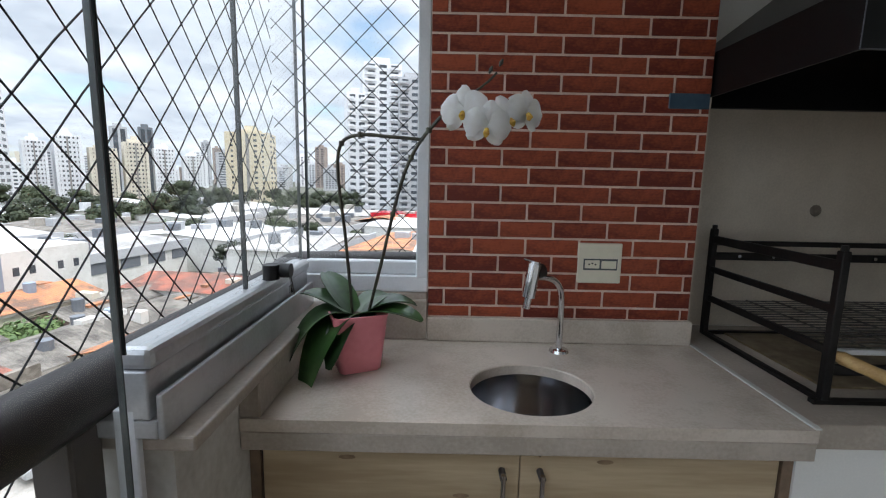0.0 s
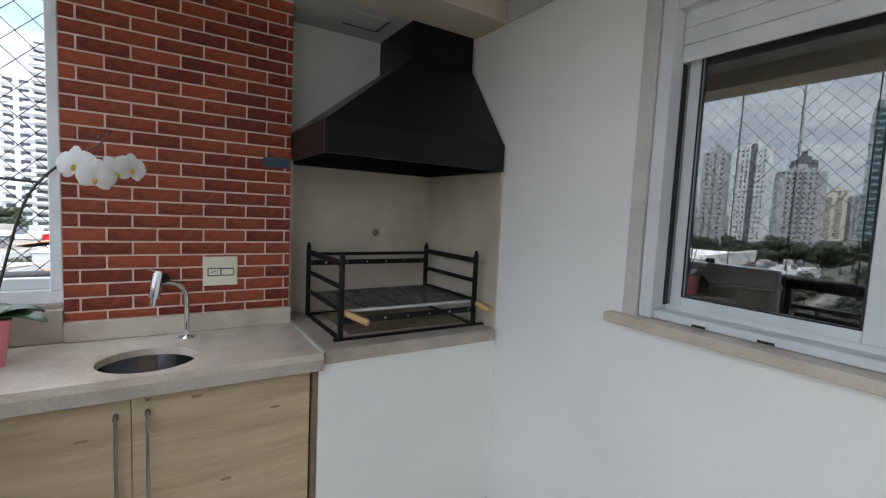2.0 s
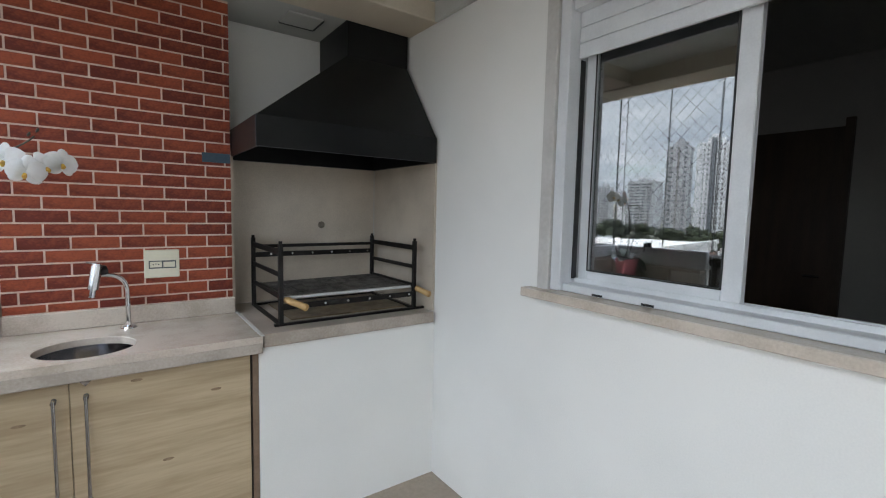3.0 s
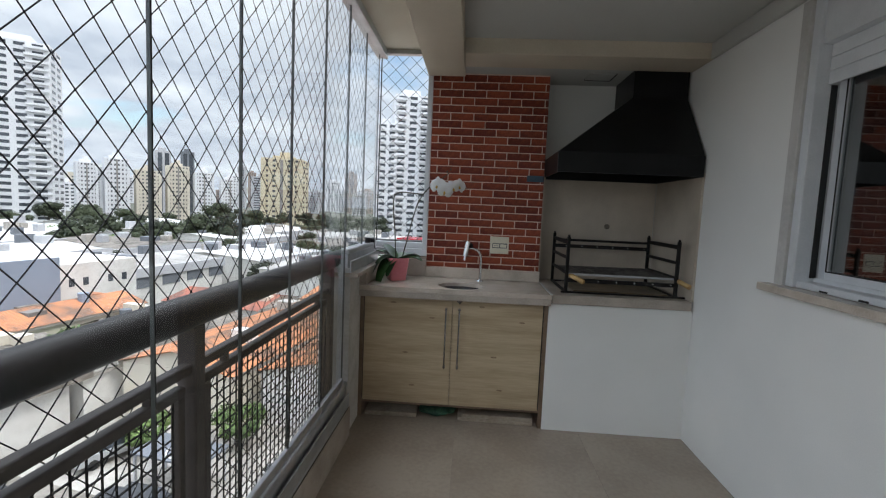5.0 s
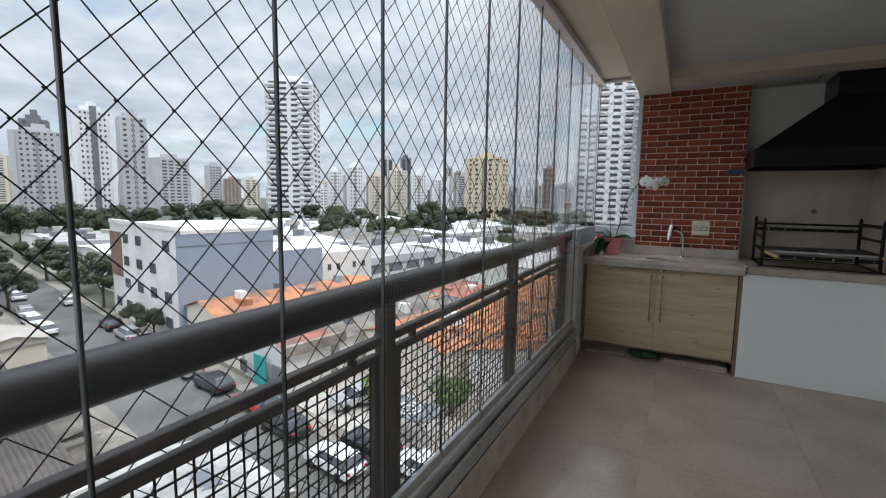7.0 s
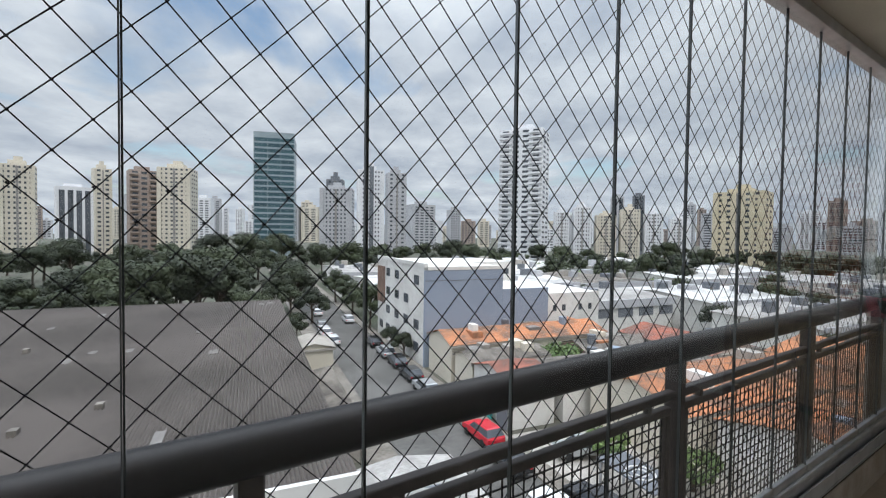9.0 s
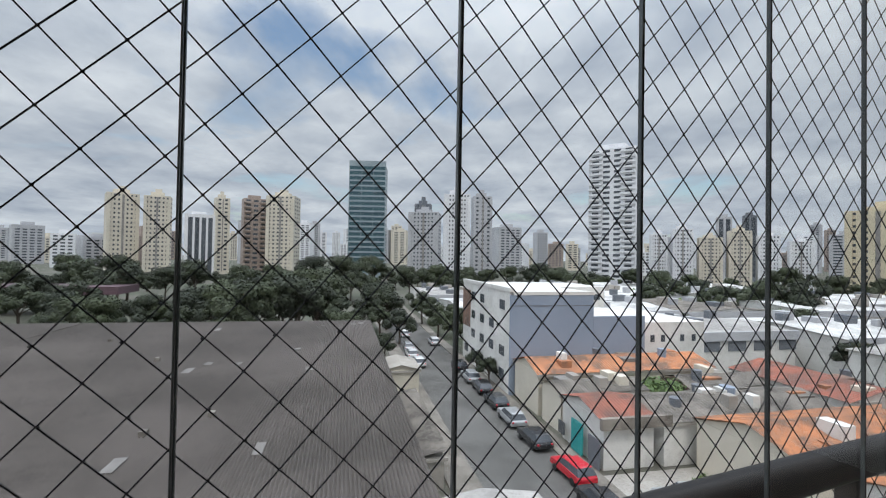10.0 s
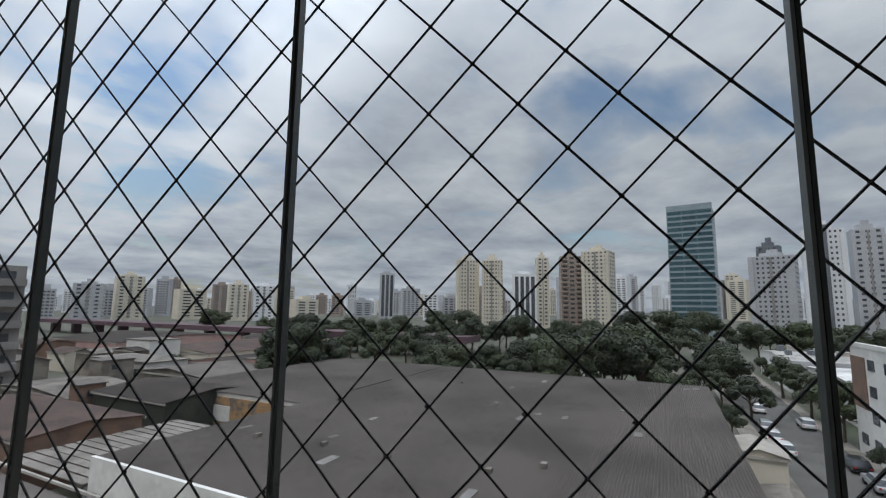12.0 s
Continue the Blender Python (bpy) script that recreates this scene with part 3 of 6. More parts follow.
part("joint_strip", B(0.785, 0.958, 0.8985, 0.800, 1.485, 0.9035, 0.001), M_CEIL, top, "pale sealed joint")

M_TRAY = surface("stained tray metal", (0.34, 0.27, 0.17), (0.16, 0.11, 0.065), 9, 0.28, metal=0.6, fine=40)
bbq = thing("barbecue_counter", (1.23, 1.35, 0.0), "white plastered barbecue base with a beige stone top", "barbecue counter")
part("base", B(0.785, 0.995, 0.0, XR - 0.001, 1.695, 0.838), M_PLASTER, bbq)
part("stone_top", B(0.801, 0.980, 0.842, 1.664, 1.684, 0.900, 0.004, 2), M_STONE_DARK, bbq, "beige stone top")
part("tray", B(0.97, 1.16, 0.899, 1.60, 1.62, 0.906, 0.003), M_TRAY, bbq, "stained brown metal ash tray")

# sink bowl
bm = bmesh.new()
prof = [(1.0, -0.026), (0.985, -0.06), (0.96, -0.11), (0.88, -0.140), (0.60, -0.150), (0.16, -0.153), (0.15, -0.158), (0.02, -0.158)]
rings = [[bm.verts.new((SK.x + SRX * 1.015 * r * math.cos(2 * math.pi * k / 40), SK.y + SRY * 1.015 * r * math.sin(2 * math.pi * k / 40), 0.900 + h)) for k in range(40)] for r, h in prof]
for a, b in zip(rings, rings[1:]):
    for k in range(40):
        bm.faces.new((a[k], a[(k + 1) % 40], b[(k + 1) % 40], b[k]))
bm.faces.new(rings[-1])
sink = thing("round_sink", (SK.x, SK.y, 0.74), "small round stainless steel sink set under the worktop", "sink")
part("bowl", bm, M_STEEL, sink, smooth=True)
part("drain", lathe(bmesh.new(), [(0.0, 0.0), (0.026, 0.001), (0.028, -0.003)], (SK.x, SK.y, 0.7465), 18), M_CHROME, sink, "chrome drain", smooth=True)

# tap
TB = Vector((0.345, 1.385, 0.900))
tap = thing("tap", TB, "chrome swan-neck wall-side tap standing on the worktop", "tap")
part("base_flange", lathe(bmesh.new(), [(0.0, 0.012), (0.016, 0.012), (0.027, 0.008), (0.030, 0.0)], TB, 20), M_CHROME, tap, smooth=True)
neck = curve_line([TB + Vector((0, 0, 0.0)), TB + Vector((0, 0, 0.12)), TB + Vector((-0.004, -0.004, 0.185)), TB + Vector((-0.030, -0.020, 0.225)), TB + Vector((-0.075, -0.045, 0.240)), TB + Vector((-0.105, -0.062, 0.236))], 5)
part("neck", bend(bmesh.new(), neck, 0.0095, 12), M_CHROME, tap, smooth=True)
hd = TB + Vector((-0.105, -0.062, 0.236))
ax = Vector((0.16, 0.05, 1.0)).normalized()
head = part("head", rod(rod(rod(bmesh.new(), hd - ax * 0.052, hd + ax * 0.045, 0.0195, 18), hd - ax * 0.085, hd - ax * 0.052, 0.011, 14), hd + ax * 0.045, hd + ax * 0.053, 0.015, 14), M_CHROME, tap, "chrome cylinder valve head", smooth=True)
part("lever", rod(bmesh.new(), hd + ax * 0.050, hd + ax * 0.056 + Vector((-0.036, -0.006, 0.004)), 0.0038, 8), M_CHROME, tap, smooth=True)
part("collar", rod(bmesh.new(), hd + Vector((0.012, 0.006, 0.02)), hd + Vector((0.034, 0.018, 0.024)), 0.020, 14), M_RAIL, tap, "dark collar", smooth=True)

# socket
so = thing("wall_socket", (0.48, 1.475, 1.16), "square ivory plate with socket and switch on the bricks", "socket")
part("plate", B(0.410, 1.462, 1.098, 0.548, 1.478, 1.226, 0.004, 2), M_SOCKET, so)
# thin grey plate drawn as the shadow line round the module
part("module_frame", B(0.4275, 1.4612, 1.1405, 0.5345, 1.4622, 1.1765, 0.0004), M_EDGE2, so, "painted grey shadow line round the module")
part("switch", B(0.484, 1.4585, 1.146, 0.530, 1.4625, 1.170, 0.001), M_SOCKET, so)
part("socket_insert", B(0.432, 1.460, 1.146, 0.478, 1.4625, 1.172, 0.001), M_SOCKET, so)
for i, dx in enumerate((-0.010, 0.0, 0.010)):
    part("pin_hole", rod(bmesh.new(), (0.455 + dx, 1.4605, 1.159 + (0.003 if i == 1 else 0)), (0.455 + dx, 1.459, 1.159 + (0.003 if i == 1 else 0)), 0.0028, 8), M_GASKET, so, "dark pin hole")
solid("blue_tile", B(0.652, 1.464, 1.637, 0.774, 1.476, 1.682, 0.002), M_BLUE, "slate-blue tile strip set among the bricks by the hood", "tile")

# ---- hood ----
hood = thing("barbecue_hood", (1.23, 1.34, 1.675), "black painted steel barbecue hood with a square flue", "hood")
HX0, HX1, HY0, HY1 = 0.782, 1.664, 0.985, 1.684


def shell(levels):
    bm = bmesh.new()
    rs = [[bm.verts.new((x, y, z)) for x, y in ((x0, y0), (x1, y0), (x1, y1), (x0, y1))] for x0, y0, x1, y1, z in levels]
    for a, b in zip(rs, rs[1:]):
        for k in range(4):
            bm.faces.new((a[k], a[(k + 1) % 4], b[(k + 1) % 4], b[k]))
    return bm


T = 0.012
part("rim", shell([(HX0 + T, HY0 + T, HX1 - T, HY1 - T, 1.80), (HX0 + T, HY0 + T, HX1 - T, HY1 - T, 1.677), (HX0, HY0, HX1, HY1, 1.675), (HX0, HY0, HX1, HY1, 1.803)]), M_BLACK, hood)
DX0, DX1, DY0, DY1 = 1.305, 1.662, 1.290, 1.683
part("canopy", shell([(HX0 + 0.004, HY0 + 0.004, HX1 - 0.002, HY1 - 0.001, 1.803), (DX0, DY0, DX1, DY1, 2.215)]), M_BLACK, hood)
part("canopy_lining", shell([(HX0 + T, HY0 + T, HX1 - T, HY1 - T, 1.795), (DX0 + T, DY0 + T, DX1 - T, DY1 - T, 2.20)]), M_IRON, hood, "sooty inside")
part("flue", shell([(DX0, DY0, DX1, DY1, 2.213), (DX0, DY0, DX1, DY1, 2.394)]), M_BLACK, hood)
# thin bluish rods drawn as the highlight along the hood's edges
part("corner_trim", rod(bmesh.new(), (HX0 - 0.001, HY0 - 0.001, 1.676), (HX0 - 0.001, HY0 - 0.001, 1.803), 0.0014, 6), M_EDGE_SHINE, hood, "thin painted highlight on the corner")
part("rim_trim", rod(bmesh.new(), (HX0, HY0 - 0.001, 1.676), (HX1, HY0 - 0.001, 1.676), 0.0014, 6), M_EDGE_SHINE, hood, "thin painted highlight on the lower edge")

# ---- grill ----
gr = thing("grill_rack", (1.26, 1.33, 0.9), "black iron grill rack with notched bars standing on the barbecue top", "grill rack")
GX0, GX1, GY0, GY1 = 0.902, 1.602, 1.085, 1.585
for x in (GX0, GX1):
    for y in (GY0, GY1):
        leg = part("leg", box(bmesh.new(), x - 0.010, y - 0.010, 0.9005, x + 0.010, y + 0.010, 1.268, 0.002), M_IRON, gr)
        part("cap", rod(bmesh.new(), (x, y, 1.268), (x, y, 1.281), 0.008, 8), M_IRON, leg)
    part("foot_bar", box(bmesh.new(), x - 0.009, GY0, 0.9005, x + 0.009, GY1, 0.912), M_IRON, gr)
    for z, h in ((1.232, 0.013), (1.130, 0.010), (1.03, 0.010)):
        part("side_bar", B(x - 0.006, GY0, z - h, x + 0.006, GY1, z + h, 0.002), M_IRON, gr)
part("foot_bar", B(GX0 - 0.03, GY0 - 0.012, 0.9005, GX1 + 0.06, GY0 + 0.006, 0.911), M_IRON, gr)
part("foot_bar", B(GX0, GY1 - 0.006, 0.9005, GX1, GY1 + 0.006, 0.912), M_IRON, gr)
for z in (1.176, 0.985):
    bar = part("notched_bar", B(GX0, (GY0 if z < 1.1 else GY1) - 0.005, z - 0.014, GX1, (GY0 if z < 1.1 else GY1) + 0.005, z + 0.012, 0.001), M_IRON, gr)
    for k in range(6):
        x = GX0 + 0.09 + k * 0.115
        part("rivet", rod(bmesh.new(), (x, (GY0 if z < 1.1 else GY1) - 0.0085, z), (x, (GY0 if z < 1.1 else GY1) - 0.005, z), 0.006, 8), M_STEEL, bar, "worn bright rivet")
part("front_top_bar", B(GX0, GY1 - 0.007, 1.212, GX1, GY1 + 0.007, 1.229, 0.002), M_IRON, gr)
M_WIRE = surface("worn grill wire", (0.17, 0.16, 0.15), (0.07, 0.065, 0.06), 14, 0.45, metal=0.5)
gt = thing("grill_grate", (1.26, 1.33, 1.0), "grey wire grill grate with two wooden handles resting in the rack", "grate")
bm = bmesh.new()
for k in range(19):
    y = GY0 + 0.02 + (GY1 - GY0 - 0.04) * k / 18
    rod(bm, (GX0 + 0.014, y, 1.022), (GX1 - 0.014, y, 1.030), 0.0026, 5)
for k in range(8):
    x = GX0 + 0.03 + (GX1 - GX0 - 0.06) * k / 7
    rod(bm, (x, GY0 + 0.02, 1.027), (x, GY1 - 0.02, 1.027), 0.0026, 5)
part("wire_grid", bm, M_WIRE, gt, kind="stuff")
part("front_rail", B(GX0 + 0.012, GY0 + 0.010, 1.016, GX1 - 0.012, GY0 + 0.022, 1.030, 0.002), M_ALU_GREY, gt, "bare aluminium front rail")
for x, dx in ((GX0 + 0.02, 0.075), (GX1 + 0.005, 0.05)):
    p0, p1 = Vector((x, GY0 + 0.01, 1.018)), Vector((x + dx, GY0 - 0.075, 0.985))
    part("wooden_handle", bend(bmesh.new(), [p0, p0.lerp(p1, 0.15), p0.lerp(p1, 0.6), p0.lerp(p1, 0.95), p1], [0.010, 0.016, 0.0145, 0.017, 0.013], 12), M_WOODH, gt, "turned pine handle", smooth=True)

# ---- orchid ----
PC = Vector((-0.247, 1.248, 0.9005))
pot = thing("orchid_pot", PC, "pink square plastic pot on the worktop, holding the orchid", "flower pot")
bm = bmesh.new()
lv = [(0.052, 0.0), (0.056, 0.006), (0.072, 0.150), (0.074, 0.158), (0.069, 0.158), (0.066, 0.135)]
rings = []
for r, h in lv:
    ring = []
    for cx, cy in ((-1, -1), (1, -1), (1, 1), (-1, 1)):
        for j in range(4):
            a = math.atan2(cy, cx) + (j - 1.5) / 3 * math.pi / 2
            rc = 0.26 * r
            p = Vector((cx * (r - rc) + rc * math.cos(a), cy * (r - rc) + rc * math.sin(a), h))
            ring.append(bm.verts.new(PC + Matrix.Rotation(radians(24), 3, "Z") @ p))
    rings.append(ring)
for a, b in zip(rings, rings[1:]):
    for k in range(16):
        bm.faces.new((a[k], a[(k + 1) % 16], b[(k + 1) % 16], b[k]))
bm.faces.new(rings[0][::-1])
part("pot_body", bm, M_PINK, pot, smooth=True)
part("bark", lathe(bmesh.new(), [(0.0, 0.150), (0.03, 0.146), (0.055, 0.140), (0.066, 0.130)], PC, 14), M_SOIL, pot, "dark bark")

orc = thing("orchid_plant", PC + Vector((0, 0, 0.14)), "white moth orchid with two arched stems and broad drooping leaves", "orchid")


def leaf(length, width, az, rise, droop):
    bm = bmesh.new()
    d = Vector((math.cos(radians(az)), math.sin(radians(az)), 0))
    s = Vector((-d.y, d.x, 0))
    rows = []
    for i in range(11):
        t = i / 10
        c = PC + Vector((0, 0, 0.145)) + d * (0.015 + length * (t - 0.18 * droop * t * t)) + Vector((0, 0, rise * t - droop * length * t * t))
        w = width * (math.sin(math.pi * min(1.0, 0.14 + 0.84 * t)) ** 0.5)
        row = []
        for th in (0.0012, -0.0012):
            row.append([bm.verts.new(c + s * (w * u) + Vector((0, 0, 0.30 * abs(u) * w + th))) for u in (-1, -0.5, 0, 0.5, 1)])
        rows.append(row)
    for a, b in zip(rows, rows[1:]):
        for layer in (0, 1):
            for k in range(4):
                bm.faces.new((a[layer][k], a[layer][k + 1], b[layer][k + 1], b[layer][k]))
        for k in (0, 4):
            bm.faces.new((a[0][k], b[0][k], b[1][k], a[1][k]))
    return bm


for L, W, az, rise, droop in ((0.225, 0.040, 205, 0.10, 1.10), (0.20, 0.042, 228, 0.045, 1.20), (0.155, 0.034, 168, 0.10, 0.35), (0.165, 0.034, 12, 0.10, 0.50), (0.19, 0.033, 340, 0.07, 0.35),
                              (0.15, 0.030, 135, 0.12, 0.2), (0.16, 0.032, 60, 0.09, 0.45), (0.14, 0.026, 250, 0.02, 0.9)):
    part("leaf", leaf(L, W * 1.35, az, rise, droop), M_LEAF, orc, smooth=True)
base = PC + Vector((-0.01, 0.0, 0.14))
st1 = curve_line([base, (-0.262, 1.20, 1.25), (-0.275, 1.18, 1.42), (-0.262, 1.165, 1.492), (-0.215, 1.155, 1.512), (-0.14, 1.15, 1.508), (-0.065, 1.15, 1.503)], 6)
part("stem", bend(bmesh.new(), st1, 0.0042, 8), M_STEM, orc, "dark arched stem", smooth=True)
st2 = curve_line([base + Vector((0.04, 0.01, 0)), (-0.17, 1.185, 1.20), (-0.125, 1.165, 1.38), (-0.088, 1.152, 1.475), (-0.035, 1.145, 1.545), (0.02, 1.14, 1.59), (0.075, 1.14, 1.63), (0.10, 1.14, 1.655)], 6)
part("stem", bend(bmesh.new(), st2, [0.0042] * 26 + [0.0026] * (len(st2) - 26), 8), M_STEM, orc, "thin flowering stem", smooth=True)
for p in (st1[9], st1[18], st1[24], st2[10], st2[17], st2[22]):
    part("tie", rod(bmesh.new(), p + Vector((0, 0, -0.006)), p + Vector((0, 0, 0.006)), 0.0068, 8), M_STEM, orc, "dark tie")


def flower(c, face, size, roll):
    """Five petals and a yellow heart, facing a way."""
    c = Vector(c)
    q = Vector(face).to_track_quat("Z", "Y").to_matrix() @ Matrix.Rotation(radians(roll), 3, "Z")
    fl = None
    for i, (ang, L, W) in enumerate(((90, 1.05, 0.36), (218, 0.92, 0.34), (322, 0.92, 0.34), (14, 1.0, 0.62), (166, 1.0, 0.62))):
        bm = bmesh.new()
        d = Vector((math.cos(radians(ang)), math.sin(radians(ang)), 0))
        s = Vector((-d.y, d.x, 0))
        rows = []
        for k in range(8):
            t = k / 7
            w = W * size * (math.sin(math.pi * (0.06 + 0.90 * t)) ** 0.6)
            cc = d * (L * size * t) + Vector((0, 0, 0.10 * size * math.sin(3 * t) - 0.18 * size * t * t + (0.003 if i < 3 else 0.006)))
            rows.append([bm.verts.new(c + q @ (cc + s * (w * u) + Vector((0, 0, -0.10 * size * u * u + 0.04 * size * math.sin(5 * u + i))))) for u in (-1, -0.5, 0, 0.5, 1)])
        for a, b in zip(rows, rows[1:]):
            for j in range(4):
                bm.faces.new((a[j], a[j + 1], b[j + 1], b[j]))
        bmesh.ops.solidify(bm, geom=bm.faces[:], thickness=0.0008)
        if fl is None:
            fl = part("flower", bm, M_PETAL, orc, "white orchid flower", smooth=True)
        else:
            part("petal", bm, M_PETAL, fl, smooth=True)
    h = c + q @ Vector((0, -0.10 * size, 0.010))
    part("heart", bend(bmesh.new(), [h, h + q @ Vector((0, -0.16 * size, 0.008)), h + q @ Vector((0, -0.30 * size, 0.004))], [0.005, 0.0075, 0.004], 8), M_YELLOW, fl, "yellow heart", smooth=True)


flower((0.026, 1.120, 1.566), (-0.35, -1.0, 0.10), 0.058, 6)
flower((0.078, 1.100, 1.530), (0.00, -1.0, -0.12), 0.055, -10)
flower((0.126, 1.118, 1.552), (0.25, -1.0, 0.0), 0.050, 24)
flower((0.168, 1.132, 1.566), (0.50, -0.9, 0.10), 0.052, -12)
for p in ((0.082, 1.138, 1.652), (0.105, 1.138, 1.668)):
    part("bud", bend(bmesh.new(), [Vector(p), Vector(p) + Vector((0.004, 0, 0.008)), Vector(p) + Vector((0.007, 0, 0.016))], [0.002, 0.005, 0.002], 8), M_STEM, orc, "small closed bud", smooth=True)

# ---- things under the cabinet ----
for a, b, z0, z1, tw in ((-0.40, -0.05, 0.0, 0.028, 1.5), (0.235, 0.735, 0.0, 0.024, -1), (0.26, 0.73, 0.0245, 0.048, 0.5)):
    solid("stone_offcut", B(a, 1.03, z0, b, 1.32, z1, 0.003, turn=tw), M_BOARD, "beige stone board lying on the floor under the cabinet", "board", group="boards under the cabinet")
bm = bmesh.new()
r = bmesh.ops.create_icosphere(bm, subdivisions=3, radius=1.0)
for v in r["verts"]:
    nn = 1 + 0.35 * noise.noise(v.co * 2.2)
    v.co = Vector((0.09 + v.co.x * 0.12 * nn, 1.12 + v.co.y * 0.07 * nn, max(0.001, 0.035 + v.co.z * 0.04 * nn)))
solid("green_cloth", bm, M_CLOTH, "crumpled dark green cloth on the floor under the cabinet", "cloth", smooth=True)

# ---- window in the house wall ----
M_JAMB = surface("grey-beige jamb stone", (0.60, 0.585, 0.56), (0.51, 0.495, 0.47), 6, 0.5, bump=0.05)
wy0, wy1, wz0, wz1 = WIN
win = thing("window_1", (1.76, (wy0 + wy1) / 2, wz0), "white aluminium sliding window with a half-raised roller shutter, one half slid open", "window", kind="structure")
part("stone_surround", B(1.677, wy1 - 0.001, wz0 - 0.03, 1.76, wy1 + 0.054, 2.384, 0.003), M_JAMB, win, "grey-beige stone jamb")
part("stone_surround", B(1.677, wy0 - 0.049, wz0 - 0.03, 1.76, wy0 + 0.002, 2.384, 0.003), M_JAMB, win, "grey-beige stone jamb")
part("sill", B(1.628, wy0 - 0.09, wz0 - 0.030, 1.878, wy1 + 0.095, wz0 + 0.005, 0.004, 2), M_STONE, win, "projecting beige stone sill")
fr = part("window_frame", box(box(box(B(1.690, wy1 - 0.050, wz0 + 0.006, 1.86, wy1 - 0.003, wz1, 0.003), 1.72, wy0 + 0.003, wz0 + 0.006, 1.86, wy0 + 0.060, wz1), 1.705, wy0 + 0.06, wz0 + 0.006, 1.86, wy1 - 0.051, wz0 + 0.035, 0.003), 1.705, wy0 + 0.06, 2.175, 1.86, wy1 - 0.051, wz1), M_ALU, win)
part("track", box(B(1.775, wy0 + 0.06, wz0 + 0.035, 1.782, wy1 - 0.052, wz0 + 0.052), 1.815, wy0 + 0.06, wz0 + 0.035, 1.822, wy1 - 0.052, wz0 + 0.052), M_ALU, win)
part("guide_channel", B(1.757, wy1 - 0.0540, wz0 + 0.05, 1.782, wy1 - 0.0503, 2.007), M_GASKET, win, "black guide channel")
for k in range(3):
    part("shutter_slat", B(1.742, wy0 + 0.062, 2.008 + 0.056 * k, 1.756, wy1 - 0.052, 2.0625 + 0.056 * k, 0.003, 2), M_ALU, win)
for yy in (0.02, -0.17, -0.75):
    part("drain_slot", B(1.7045, yy - 0.022, wz0 + 0.008, 1.7065, yy + 0.022, wz0 + 0.016), M_GASKET, win, "dark drain slot")


def sash(y0, y1, x, w=0.055, bot=1.168):
    s = part("sash", box(box(box(B(x, y0, bot, x + 0.03, y0 + w, 2.185, 0.003), x, y1 - w * 0.75, bot, x + 0.03, y1, 2.185, 0.003), x + 0.001, y0 + w, bot, x + 0.029, y1 - w * 0.75, bot + 0.048, 0.003), x + 0.001, y0 + w, 2.14, x + 0.029, y1 - w * 0.75, 2.185, 0.003), M_ALU, win)
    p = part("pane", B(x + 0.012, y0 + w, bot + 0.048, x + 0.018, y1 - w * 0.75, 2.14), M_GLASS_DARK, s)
    p.visible_shadow = False
    part("gasket", box(box(B(x - 0.001, y0 + w - 0.001, bot + 0.046, x + 0.002, y0 + w + 0.004, 2.14), x - 0.001, y1 - w * 0.75 - 0.004, bot + 0.046, x + 0.002, y1 - w * 0.75 + 0.001, 2.14), x - 0.001, y0 + w, bot + 0.045, x + 0.002, y1 - w * 0.75, bot + 0.050), M_GASKET, s)


sash(-0.405, 0.170, 1.785)

# room behind the window
bm = bmesh.new()
box(bm, 1.90, -2.6, -0.05, 4.6, 1.9, 0.0)
solid("floor_room", bm, M_ROOM_FLOOR, "dark floor of the room behind the window", "floor", "structure")
bm = bmesh.new()
box(bm, 4.6, -2.6, 0, 4.7, 1.9, 2.6)
box(bm, 1.88, 1.9, 0, 4.7, 2.0, 2.6)
box(bm, 1.88, -2.7, 0, 4.7, -2.6, 2.6)
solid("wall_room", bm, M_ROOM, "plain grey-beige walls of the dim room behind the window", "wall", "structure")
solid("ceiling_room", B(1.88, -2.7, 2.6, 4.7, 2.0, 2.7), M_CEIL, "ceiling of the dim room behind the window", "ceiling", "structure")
dr = thing("room_door", (4.58, 0.24, 0), "dark wooden door in the dim room", "door")
part("leaf", B(4.57, 0.05, 0.0, 4.598, 0.85, 2.10, 0.003), M_DOORWOOD, dr)
part("frame", box(B(4.56, 0.0, 0.0, 4.599, 0.05, 2.16), 4.56, 0.85, 0.0, 4.599, 0.91, 2.16), M_DOORWOOD, dr)
part("door_handle", rod(bmesh.new(), (4.55, 0.12, 1.0), (4.55, 0.22, 1.0), 0.009, 8), M_STEEL, dr)
pf = thing("wall_picture", (4.59, -0.48, 1.64), "small dark framed picture on the room's wall", "picture")
part("frame", B(4.578, -0.66, 1.62, 4.598, -0.42, 1.79, 0.003), M_DARKGAP, pf)
part("canvas", B(4.575, -0.64, 1.64, 4.577, -0.44, 1.77), M_BOARD, pf)

# ---- the city below ----
GROUND = -15.0
STREET_TURN = 10.5    # the street grid is turned by this from the balcony's axes
_ca, _sa = math.cos(radians(STREET_TURN)), math.sin(radians(STREET_TURN))


def uv(u, v, z=0.0):
    """u metres out along the street, v metres across it, to world."""
    return Vector((-u * _ca + v * _sa, u * _sa + v * _ca, z))


def ubox(bm, u0, v0, z0, u1, v1, z1, bevel=0.0):
    c = uv((u0 + u1) / 2, (v0 + v1) / 2)
    return box(bm, c.x - (u1 - u0) / 2, c.y - (v1 - v0) / 2, z0, c.x + (u1 - u0) / 2, c.y + (v1 - v0) / 2, z1, bevel, 1, -STREET_TURN)


